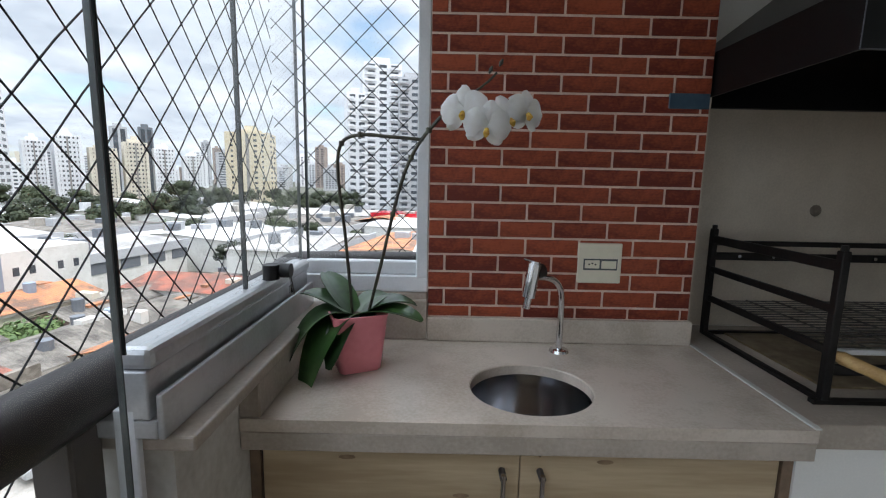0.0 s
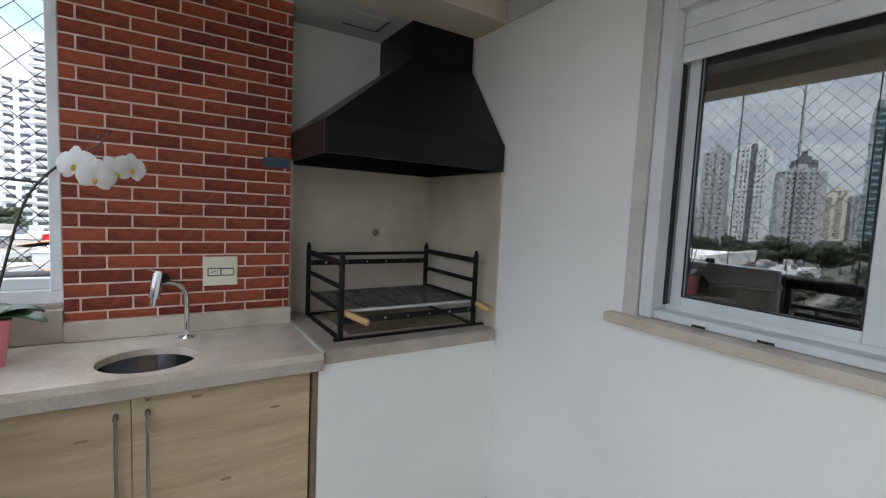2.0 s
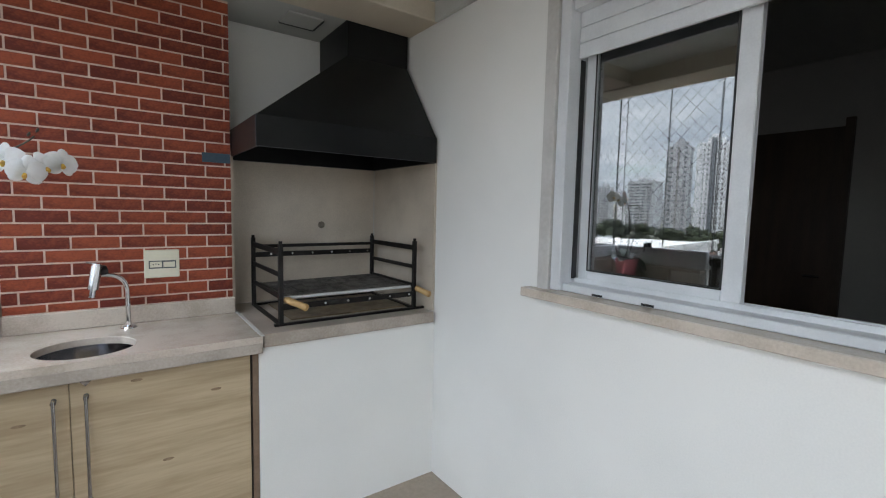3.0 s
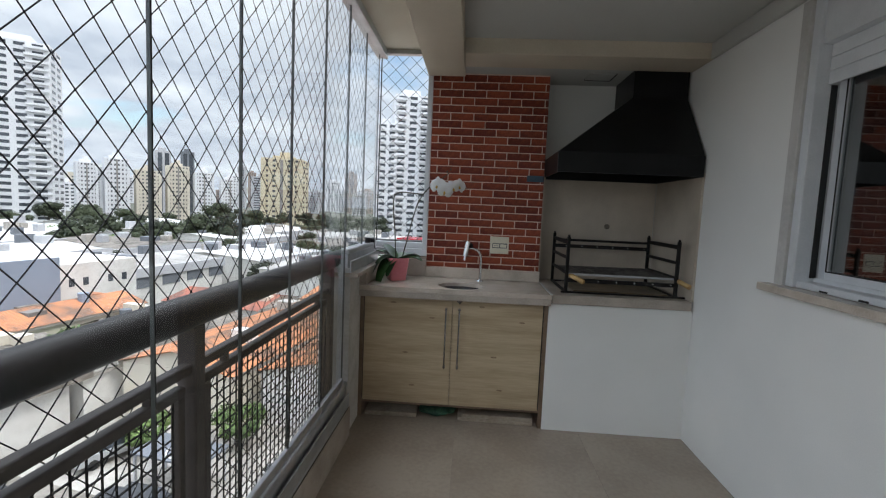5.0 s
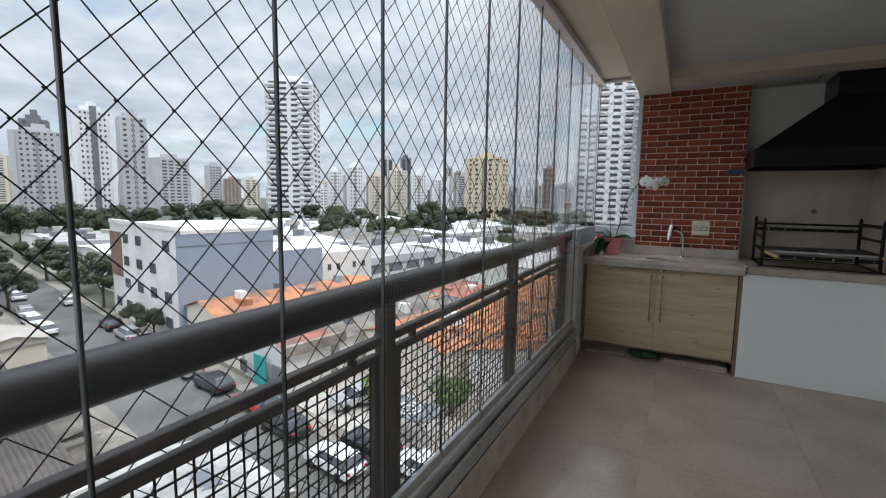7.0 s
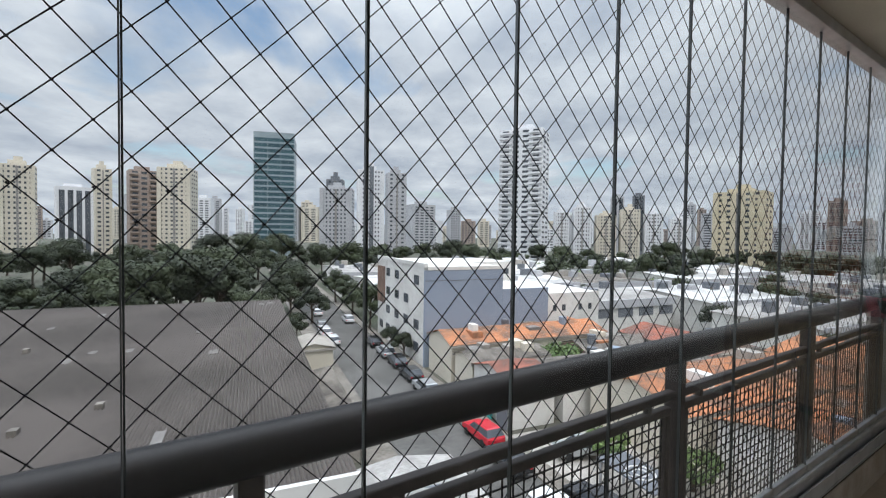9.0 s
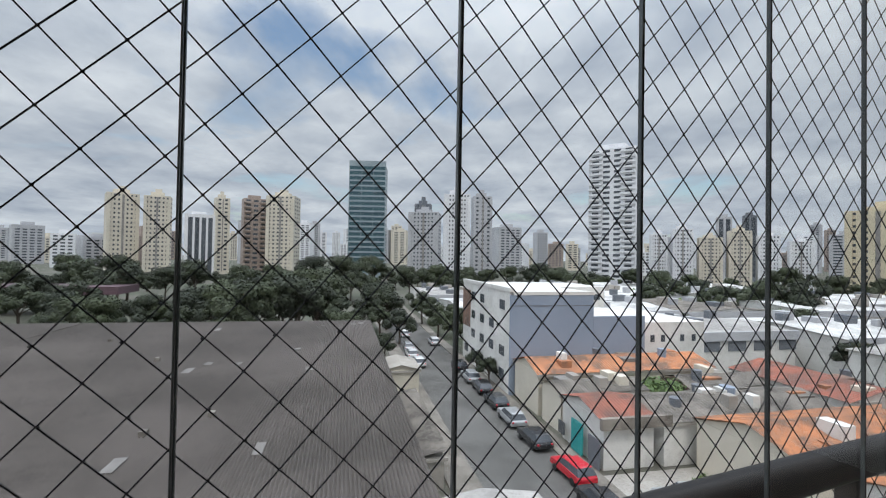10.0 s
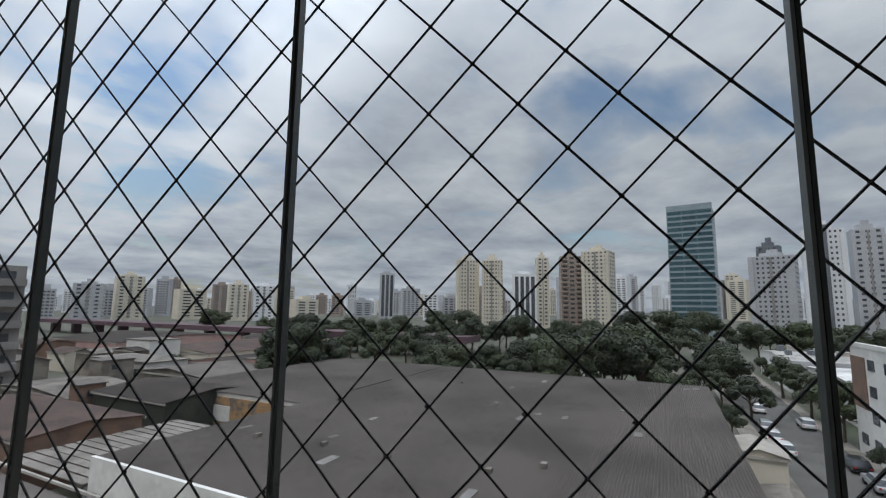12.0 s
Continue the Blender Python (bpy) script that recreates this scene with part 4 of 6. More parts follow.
def polar(az, d):
    """A place d metres off at a bearing, degrees from +y towards -x, as from the middle of the walk."""
    return Vector((-math.sin(radians(az)) * d, -3.5 + math.cos(radians(az)) * d, 0))


rng = random.Random(11)
C_ASPH = surface("worn asphalt", (0.130, 0.124, 0.116), (0.080, 0.076, 0.070), 0.25, 0.9, fine=3)
C_EARTH = surface("mixed city ground", (0.12, 0.11, 0.092), (0.052, 0.062, 0.036), 0.03, 0.95, fine=0.4)
C_CONC = surface("light concrete", (0.42, 0.39, 0.35), (0.29, 0.265, 0.235), 0.3, 0.85, fine=4)
C_FIBRE = surface("weathered fibre cement roof", (0.150, 0.129, 0.116), (0.090, 0.077, 0.068), 0.12, 0.85, fine=1.6)
C_FIBRE2 = surface("pale fibre cement roof", (0.225, 0.200, 0.172), (0.085, 0.074, 0.064), 0.5, 0.85, fine=2.5)
C_PATCH = surface("replaced pale roof sheet", (0.22, 0.205, 0.19), (0.15, 0.138, 0.128), 0.8, 0.8)
C_TILE = surface("orange clay roof tile", (0.50, 0.205, 0.095), (0.17, 0.105, 0.075), 0.45, 0.85, fine=3, edge=(0.36, 0.60))
C_TILE_RED = surface("red clay roof tile", (0.34, 0.115, 0.075), (0.13, 0.075, 0.06), 0.6, 0.8, fine=4)
C_WHITE = surface("white rendered wall", (0.72, 0.70, 0.665), (0.58, 0.56, 0.525), 0.25, 0.8, fine=2)
C_WHITE_ROOF = surface("white painted metal roof", (0.72, 0.71, 0.685), (0.36, 0.35, 0.335), 0.16, 0.6, fine=2)
C_GREYBLUE = surface("blue-grey rendered wall", (0.275, 0.325, 0.40), (0.235, 0.28, 0.35), 0.15, 0.8, fine=2)
C_CREAM = surface("cream rendered tower", (0.66, 0.60, 0.50), (0.57, 0.52, 0.43), 0.1, 0.8, fine=1)
C_YEL = surface("yellow rendered tower", (0.66, 0.575, 0.41), (0.58, 0.50, 0.355), 0.1, 0.8, fine=1)
C_BROWN = surface("brown tower", (0.36, 0.29, 0.25), (0.29, 0.23, 0.20), 0.1, 0.8, fine=1)
C_GREY = surface("grey concrete tower", (0.47, 0.47, 0.485), (0.39, 0.39, 0.405), 0.1, 0.8, fine=1)
C_DGREY = surface("dark grey tower", (0.16, 0.17, 0.19), (0.12, 0.13, 0.145), 0.1, 0.7, fine=1)
C_PINKW = surface("dusty pink wall", (0.50, 0.33, 0.30), (0.42, 0.27, 0.25), 0.2, 0.85, fine=2)
C_BRICKW = surface("raw brick wall", (0.26, 0.155, 0.11), (0.13, 0.085, 0.065), 0.6, 0.9, fine=5)
C_SHADEW = surface("grey-brown render and recess shade", (0.30, 0.28, 0.265), (0.22, 0.205, 0.195), 0.3, 0.8)
C_TOWERW = surface("white tower", (0.76, 0.76, 0.77), (0.68, 0.68, 0.70), 0.1, 0.75, fine=1)
C_WIN = surface("dark window glass", (0.095, 0.105, 0.120), (0.055, 0.062, 0.072), 0.3, 0.15, vary=0.3)
C_WINB = surface("blue curtain wall glass", (0.055, 0.118, 0.138), (0.030, 0.066, 0.084), 0.12, 0.10, vary=0.25)
C_BAND = surface("pale spandrel band", (0.30, 0.36, 0.385), (0.24, 0.29, 0.315), 0.2, 0.5)
C_TEAL = surface("turquoise painted door", (0.03, 0.33, 0.32), (0.02, 0.26, 0.26), 1.0, 0.6)
C_LEAF = surface("city tree leaves", (0.046, 0.060, 0.023), (0.016, 0.023, 0.009), 0.35, 0.7, vary=0.35, fine=2)
# brighter copy of the leaf green, with sunlight put into the colour
C_LEAF_LIGHT = surface("tree leaves with painted sunlight", (0.15, 0.22, 0.060), (0.065, 0.11, 0.030), 0.5, 0.7, vary=0.2, fine=2)
C_BARK = surface("tree bark", (0.10, 0.075, 0.055), (0.06, 0.045, 0.033), 3, 0.9)
C_OLD = surface("blackened old roof", (0.058, 0.044, 0.037), (0.026, 0.020, 0.017), 0.25, 0.9, fine=1.5)
C_VIADUCT = surface("dull purple viaduct paint", (0.125, 0.07, 0.085), (0.085, 0.05, 0.06), 0.1, 0.8, fine=1)
C_TYRE = surface("tyre rubber", (0.02, 0.02, 0.02), None, 5, 0.8)
C_CARW = surface("white car paint", (0.75, 0.75, 0.75), None, 2, 0.25, coat=0.5)
C_CARB = surface("black car paint", (0.02, 0.021, 0.024), None, 2, 0.25, coat=0.5)
C_CARR = surface("red car paint", (0.55, 0.015, 0.03), (0.48, 0.012, 0.025), 2, 0.25, coat=0.5)
C_CARS = surface("silver car paint", (0.45, 0.46, 0.47), None, 2, 0.3, metal=0.4, coat=0.5)

C_SHEDROOF = surface("stained pale sheet roof", (0.46, 0.44, 0.415), (0.28, 0.265, 0.25), 0.4, 0.75, fine=3)

C_OLDW = surface("grimy old render", (0.30, 0.265, 0.225), (0.13, 0.11, 0.092), 0.4, 0.9, fine=3)

# ground, street, pavements
solid("ground", B(-2600, -2600, GROUND - 0.5, 2600, 2600, GROUND), C_EARTH, "flat mixed city ground of yards, earth and grass", "ground", "structure")
solid("road", ubox(bmesh.new(), 4, 6.6, GROUND - 0.2, 260, 14.6, GROUND + 0.02), C_ASPH, "worn grey asphalt street with parked cars", "road", "structure")
C_PAVE = surface("stained concrete pavement", (0.25, 0.225, 0.195), (0.14, 0.125, 0.105), 0.5, 0.9, fine=4)
for v0, v1 in ((4.2, 6.6), (14.6, 16.2)):
    solid("pavement", ubox(bmesh.new(), 4, v0, GROUND - 0.2, 260, v1, GROUND + 0.16, 0.02), C_PAVE, "pale concrete pavement with a raised kerb", "pavement", "structure")
solid("yard", ubox(bmesh.new(), 3, 14.9 + 1.32, GROUND - 0.2, 30.5, 34, GROUND + 0.05), C_CONC, "light concrete yard below the balcony", "yard", "structure")
solid("yard", ubox(bmesh.new(), 3, -6, GROUND - 0.2, 18.0, 4.18, GROUND + 0.05), C_CONC, "light concrete forecourt beside the warehouse", "yard", "structure")
bm = bmesh.new()
box(bm, -0.70, -6.75, GROUND, 14, 14, -0.142)
box(bm, -0.60, -6.75, 2.751, 14, 2.0, 22)
box(bm, 4.71, -6.75, -0.142, 14, 14, 2.751)
solid("own_building", bm, C_WHITE, "apartment block that carries the balcony", "building", "structure")


def ribbed(u0, v0, u1, v1, z_eave, rise, pitch, amp, along="u", overhang=0.0):
    """A corrugated roof: two slopes with their ridge along u or v, or one slope where rise is negative."""
    if along == "u":
        a0, a1, b0, b1 = u0, u1, v0, v1
    else:
        a0, a1, b0, b1 = v0, v1, u0, u1
    verts, faces = [], []
    gable = rise >= 0
    cs = [b0, (b0 + b1) / 2, b1] if gable else [b0, b1]
    hs = [0, rise, 0] if gable else [0, -rise]
    # ribs run down the slope, so the wave goes along a
    n = max(4, int((a1 - a0) / pitch * 4))
    for i in range(n + 1):
        a = a0 + (a1 - a0) * i / n
        wz = amp * math.cos(2 * math.pi * (i % 4) / 4)
        for c, h in zip(cs, hs):
            p = uv(a, c) if along == "u" else uv(c, a)
            verts.append((p.x, p.y, z_eave + h + wz))
    k = len(cs)
    for i in range(n):
        for j in range(k - 1):
            faces.append((i * k + j, i * k + j + 1, (i + 1) * k + j + 1, (i + 1) * k + j))
    me = bpy.data.meshes.new("roof")
    me.from_pydata(verts, [], faces)
    bm = bmesh.new()
    bm.from_mesh(me)
    bpy.data.meshes.remove(me)
    return bm


def gable_ends(bm, u0, v0, u1, v1, z, rise, along):
    if rise > 0:
        for e in ((u0, u1) if along == "u" else (v0, v1)):
            pts = [(e, v0, 0), (e, v1, 0), (e, (v0 + v1) / 2, rise)] if along == "u" else [(u0, e, 0), (u1, e, 0), ((u0 + u1) / 2, e, rise)]
            bm.faces.new([bm.verts.new(uv(p[0], p[1], z + p[2])) for p in pts])
    return bm


def house(u0, v0, u1, v1, eave, rise, roof, wall, along, label, pitch=0.35, windows=(), name="house", amp=0.03):
    c = uv((u0 + u1) / 2, (v0 + v1) / 2, GROUND)
    h = thing(name, c, label, "house" if name == "house" else "building")
    part("wall", gable_ends(ubox(bmesh.new(), u0 + 0.3, v0 + 0.3, GROUND, u1 - 0.3, v1 - 0.3, eave - 0.05), u0 + 0.35, v0 + 0.35, u1 - 0.35, v1 - 0.35, eave - 0.06, rise, along), wall, h)
    part("roof", ribbed(u0, v0, u1, v1, eave, rise, pitch, amp, along), roof, h)
    part("eave_board", box_rim(u0, v0, u1, v1, eave), C_CONC, h)
    for (uu, vv, zz, wu, wv, wz, mat, nm) in windows:
        part(nm, ubox(bmesh.new(), uu, vv, zz, uu + wu, vv + wv, zz + wz), mat, h)
    return h


def clutter(h, u0, v0, u1, v1, z, n, seed):
    """Replaced sheets, tanks, ducts and parapet stubs on an untidy roof."""
    r = random.Random(seed)
    for k in range(n):
        u, v = r.uniform(u0 + 0.6, u1 - 1.8), r.uniform(v0 + 0.6, v1 - 1.8)
        q = r.random()
        if q < 0.45:
            part("replaced_sheet", ubox(bmesh.new(), u, v, z - 0.3, u + r.uniform(0.6, 1.8), v + r.uniform(0.6, 2.2), z + r.uniform(0.5, 0.72)), r.choice((C_PATCH, C_FIBRE, C_TILE, C_FIBRE2)), h, "odd replaced roof sheet")
        elif q < 0.7:
            c = uv(u, v)
            part("water_tank", rod(bmesh.new(), (c.x, c.y, z), (c.x, c.y, z + r.uniform(1.0, 1.5)), 0.45, 12, 0.52), r.choice((C_GREYBLUE, C_CONC, C_DGREY)), h, "small round water tank")
        else:
            part("stair_head", ubox(bmesh.new(), u, v, z - 0.4, u + r.uniform(0.8, 2.0), v + r.uniform(0.7, 1.6), z + r.uniform(0.9, 1.5)), r.choice((C_CONC, C_WHITE, C_BRICKW, C_CREAM)), h, "small rendered roof box")


def box_rim(u0, v0, u1, v1, z):
    bm = bmesh.new()
    ubox(bm, u0 + 0.05, v0 + 0.05, z - 0.30, u0 + 0.2, v1 - 0.05, z - 0.06)
    ubox(bm, u1 - 0.2, v0 + 0.05, z - 0.30, u1 - 0.05, v1 - 0.05, z - 0.06)
    return bm


# the long warehouse: L-shaped plan, low slopes of fibre cement
wh = thing("warehouse", uv(46, -20, GROUND), "long low warehouse with a vast grey corrugated fibre-cement roof", "warehouse")
part("wall", ubox(ubox(bmesh.new(), 18.9, -39.6, GROUND, 73.8, 0.2, -9.15), 38.8, -63.6, GROUND, 73.8, -39.8, -9.15), C_WHITE, wh)
for i in range(4):
    part("roof", ribbed(18.5 + 13.9 * i, -40.0, 18.5 + 13.9 * (i + 1), 0.9, -9.05, -0.10, 0.20, 0.075, "v"), C_FIBRE, wh)
for i in range(2):
    part("roof", ribbed(38.6 + 17.75 * i, -64.0, 38.6 + 17.75 * (i + 1), -40.0, -9.05, -0.12, 0.30, 0.100, "v"), C_FIBRE, wh)
part("parapet", ubox(bmesh.new(), 18.2, -40.3, GROUND, 18.48, 1.0, -9.0), C_WHITE, wh, "white rendered end wall")
for k in range(16):
    u, v = rng.uniform(20, 70), rng.uniform(-38, -1)
    part("skylight_sheet", ubox(bmesh.new(), u, v, -9.0, u + rng.uniform(0.9, 1.9), v + rng.uniform(0.5, 0.9), -8.93), C_PATCH, wh, "pale replaced roof sheet")
for k in range(7):
    u, v = rng.uniform(22, 68), rng.uniform(-36, -3)
    part("roof_vent", ubox(bmesh.new(), u, v, -9.0, u + 0.5, v + 0.4, -8.65), C_FIBRE2, wh)

# blue-grey block beside the street
gb = thing("office_block", uv(62, 24, GROUND), "white and blue-grey rendered office block with a blank side wall", "building")
part("wall", ubox(bmesh.new(), 51.3, 16.4, GROUND, 73, 27.4, -2.5), C_WHITE, gb)
part("side_wall", ubox(bmesh.new(), 51.0, 16.4, GROUND, 51.28, 27.6, -2.9), C_GREYBLUE, gb, "blank blue-grey side wall")
part("side_wall", ubox(bmesh.new(), 51.0, 27.62, GROUND, 51.28, 35.0, -5.6), C_GREYBLUE, gb, "lower blue-grey side wall")
part("rear_wing", ubox(bmesh.new(), 51.3, 27.6, GROUND, 73, 35.0, -5.7), C_WHITE, gb)
part("parapet", ubox(bmesh.new(), 50.9, 16.3, -2.5, 73.1, 16.8, -2.0), C_WHITE, gb)
part("parapet", ubox(bmesh.new(), 50.95, 16.8, -2.88, 51.45, 27.7, -2.45), C_WHITE, gb)
part("upper_floor", ubox(bmesh.new(), 62, 27.0, -5.7, 73, 36.0, -2.6), C_WHITE, gb, "white set-back upper floor")
part("dark_band", ubox(bmesh.new(), 50.96, 16.45, -4.25, 51.02, 27.6, -4.15), C_DGREY, gb, "thin dark joint line")
for k in range(4):
    part("window", ubox(bmesh.new(), 61.96, 28.2 + 1.9 * k, -4.6, 62.02, 29.5 + 1.9 * k, -3.7), C_WIN, gb)
for fl in range(4):
    for uu in (53.0, 57.2, 61.5, 66.0, 69.8):
        if (fl + int(uu)) % 5:
            part("window", ubox(bmesh.new(), uu, 16.30, -13.6 + 2.9 * fl, uu + 1.7, 16.42, -12.4 + 2.9 * fl), C_WIN, gb)
part("brick_panel", ubox(bmesh.new(), 68.6, 16.28, -9.5, 72.9, 16.41, -3.6), C_BRICKW, gb, "terracotta coloured panel")
# white wing with small windows behind
wb = thing("white_building", uv(60, 42, GROUND), "white rendered building with small dark windows", "building")
part("wall", ubox(bmesh.new(), 52, 35.2, GROUND, 68, 45, -6.6), C_WHITE, wb)
for vv in (36.6, 38.2, 41.2, 43.0):
    for zz in (-9.2, -12.2):
        part("window", ubox(bmesh.new(), 51.95, vv, zz, 52.02, vv + 0.6, zz + 0.9), C_WIN, wb)

# roofs between the office block and the balcony
tealw = [(33.6, 16.2, -14.8, 1.8, 0.14, 2.6, C_TEAL, "door"), (31.0, 16.2, -14.8, 1.6, 0.14, 2.3, C_DGREY, "door"), (36.8, 16.2, -14.3, 1.0, 0.14, 1.1, C_WIN, "window")]
clutter(house(43.5, 16.6, 50.8, 39, -10.6, 1.1, C_TILE, C_CREAM, "v", "old cream house with an orange clay tile roof", 0.30), 43.5, 16.6, 50.8, 39, -10.2, 7, 3)
clutter(house(38.6, 16.7, 43.3, 26.5, -11.2, 0.7, C_FIBRE2, C_CREAM, "v", "low cream house with a pale fibre-cement roof", 0.30), 38.6, 16.7, 43.3, 26.5, -11.2, 5, 1)
house(31.0, 16.5, 38.4, 21.6, -11.1, 0.9, C_TILE_RED, C_WHITE, "v", "white shop with a red tile roof and a turquoise door", 0.30, tealw)
work = house(30.8, 21.8, 38.4, 40.0, -11.4, 1.0, C_FIBRE2, C_WHITE, "v", "white workshop under a grey corrugated roof", 0.35)
part("parapet", ubox(bmesh.new(), 30.6, 16.25, -11.6, 31.0, 22.5, -10.7), C_OLDW, work, "grimy rendered parapet")
clutter(work, 30.8, 21.8, 38.4, 40.0, -11.2, 12, 7)
clutter(house(38.6, 31, 43.3, 44, -11.3, 0.8, C_FIBRE2, C_PINKW, "v", "pink walled shed with a grey corrugated roof", 0.35), 38.6, 31, 43.3, 44, -11.3, 8, 2)
clutter(house(20.5, 24.0, 30.4, 47, -10.9, 1.3, C_TILE, C_CREAM, "v", "long house under a bright orange clay tile roof", 0.28, amp=0.045), 20.5, 24, 30.4, 47, -10.6, 7, 5)
clutter(house(8.5, 26.0, 20.0, 46, -11.0, 1.4, C_TILE, C_WHITE, "v", "house with a patched orange clay tile roof", 0.28, amp=0.045), 8.5, 26, 20, 46, -10.6, 6, 6)
clutter(house(30.8, 41.0, 44, 50, -10.8, 1.0, C_TILE_RED, C_WHITE, "u", "white house with a red clay tile roof", 0.30), 30.8, 41, 44, 50, -10.8, 8, 4)
house(9, 48.0, 30, 62, -10.6, 1.4, C_TILE, C_CREAM, "u", "cream house with an orange clay tile roof", 0.30)
shed = house(15.8, 0.9, 23.4, 7.6, -11.7, 0.5, C_SHEDROOF, C_CONC, "u", "small shed with a stained pale corrugated roof", 0.30)
part("skylight", ubox(bmesh.new(), 18.3, 4.6, -11.42, 19.9, 5.5, -11.26), C_DGREY, shed, "dark roof light")
house(30.5, 1.0, 46, 4.1, -12.6, -0.5, C_FIBRE2, C_CONC, "u", "narrow lean-to roof along the warehouse", 0.30)
house(52, 0.9, 58, 5.8, -11.8, 0.6, C_CONC, C_CREAM, "u", "small yellow hut by the street", 0.30)
canopy = thing("yard_canopy", uv(19.2, 18.4, GROUND), "dark flat canopy with a round pale emblem over the yard", "canopy")
part("sheet", ubox(bmesh.new(), 17.0, 17.3, -12.95, 21.6, 19.7, -12.85), C_DGREY, canopy)
for u in (17.2, 21.4):
    for v in (17.5, 19.5):
        part("post", ubox(bmesh.new(), u - 0.06, v - 0.06, GROUND, u + 0.06, v + 0.06, -12.95), C_GREY, canopy)
for rr in (0.85, 0.42):
    part("emblem_ring", bend(bmesh.new(), [uv(19.0 + rr * math.cos(k * math.pi / 12), 18.4 + rr * math.sin(k * math.pi / 12), -12.83) for k in range(25)], 0.05, 6), C_WHITE, canopy, "pale painted ring")
# white sheds further right
C_ROOFG = surface("stained pale metal roof", (0.42, 0.40, 0.375), (0.25, 0.235, 0.22), 0.25, 0.6, fine=2)
for i, (u0, v0, u1, v1, e, r, al) in enumerate(((74, 38, 96, 60, -8.2, 0.9, "v"), (56, 46, 74, 66, -9.2, 0.8, "v"), (98, 42, 124, 70, -8.5, 1.2, "v"), (76, 62, 100, 88, -8.8, 1.0, "u"), (50, 68, 74, 92, -9.4, 0.9, "v"), (104, 74, 130, 104, -8.2, 1.2, "u"),
                                                (32, 64, 48, 92, -10.0, 1.0, "u"), (74, 92, 102, 118, -8.6, 1.1, "v"), (40, 96, 72, 122, -9.4, 1.0, "v"), (8, 66, 30, 96, -10.0, 1.1, "v"), (10, 100, 38, 130, -9.2, 1.0, "u"), (46, 126, 80, 150, -9.0, 1.1, "u"), (132, 60, 160, 92, -7.8, 1.2, "v"), (6, 134, 40, 160, -9.0, 1.2, "v"), (84, 122, 118, 150, -8.4, 1.2, "v"), (86, 20, 112, 38, -9.0, 0.7, "v"), (116, 18, 150, 38, -8.8, 0.8, "v"), (128, 108, 160, 140, -8.0, 1.3, "v"))):
    s = house(u0, v0, u1, v1, e, r, (C_WHITE_ROOF, C_ROOFG, C_WHITE_ROOF, C_FIBRE2, C_WHITE_ROOF)[i % 5] if i != 9 else C_TILE, C_WHITE, al, "white industrial shed with a pale metal roof", 0.9, name="industrial_shed")
    for k in range(7):
        uu, vv = rng.uniform(u0 + 2, u1 - 4), rng.uniform(v0 + 2, v1 - 4)
        part("roof_unit", ubox(bmesh.new(), uu, vv, e - 0.2, uu + rng.uniform(1, 3), vv + rng.uniform(1, 2.5), e + r + rng.uniform(0.5, 1.3), 0.05), rng.choice((C_GREY, C_CONC, C_DGREY)), s, "roof plant box")
    part("gutter_wall", ubox(bmesh.new(), u0 - 0.1, v0, e - 1.0, u0 + 0.25, v1, e + 0.35), C_GREY, s, "grey parapet strip")
    for k in range(4):
        part("opening", ubox(bmesh.new(), u0 + 0.2, v0 + 2.5 + k * (v1 - v0 - 5) / 3.2, e - 2.6, u0 + 0.32, v0 + 2.5 + k * (v1 - v0 - 5) / 3.2 + 3.2, e - 1.1), C_DGREY, s, "dark opening")
red = thing("red_shop", uv(66, 112, GROUND), "red fronted building with an orange roof", "building")
part("wall", ubox(bmesh.new(), 30, 122, GROUND, 44, 132, -7.6), C_CARR, red, "bright red front")
part("roof", ribbed(30, 110, 44, 121.5, -9.0, 1.2, 0.6, 0.04, "v"), C_TILE, red)
# old roofs to the far side of the warehouse
C_RUST = surface("rusted brown sheet roof", (0.105, 0.066, 0.054), (0.045, 0.030, 0.026), 0.3, 0.85, fine=2)
C_MOSS = surface("mossy dark rendered wall", (0.060, 0.062, 0.048), (0.026, 0.028, 0.022), 0.4, 0.9, fine=2)
C_GRAFF = surface("ochre wall with worn painted patches", (0.36, 0.21, 0.10), (0.14, 0.12, 0.10), 0.55, 0.85, fine=3, edge=(0.42, 0.56))
C_SLAT = surface("weathered pale sheet", (0.24, 0.215, 0.19), (0.13, 0.115, 0.10), 0.6, 0.8, fine=4)
part("painted_wall", ubox(bmesh.new(), 38.55, -63.6, GROUND, 38.76, -40.4, -9.6), C_GRAFF, wh, "ochre wall with worn painted patches")
part("sign_panel", ubox(bmesh.new(), 38.42, -56.0, -12.4, 38.54, -51.5, -10.6), C_WHITE, wh, "blank white sign board")
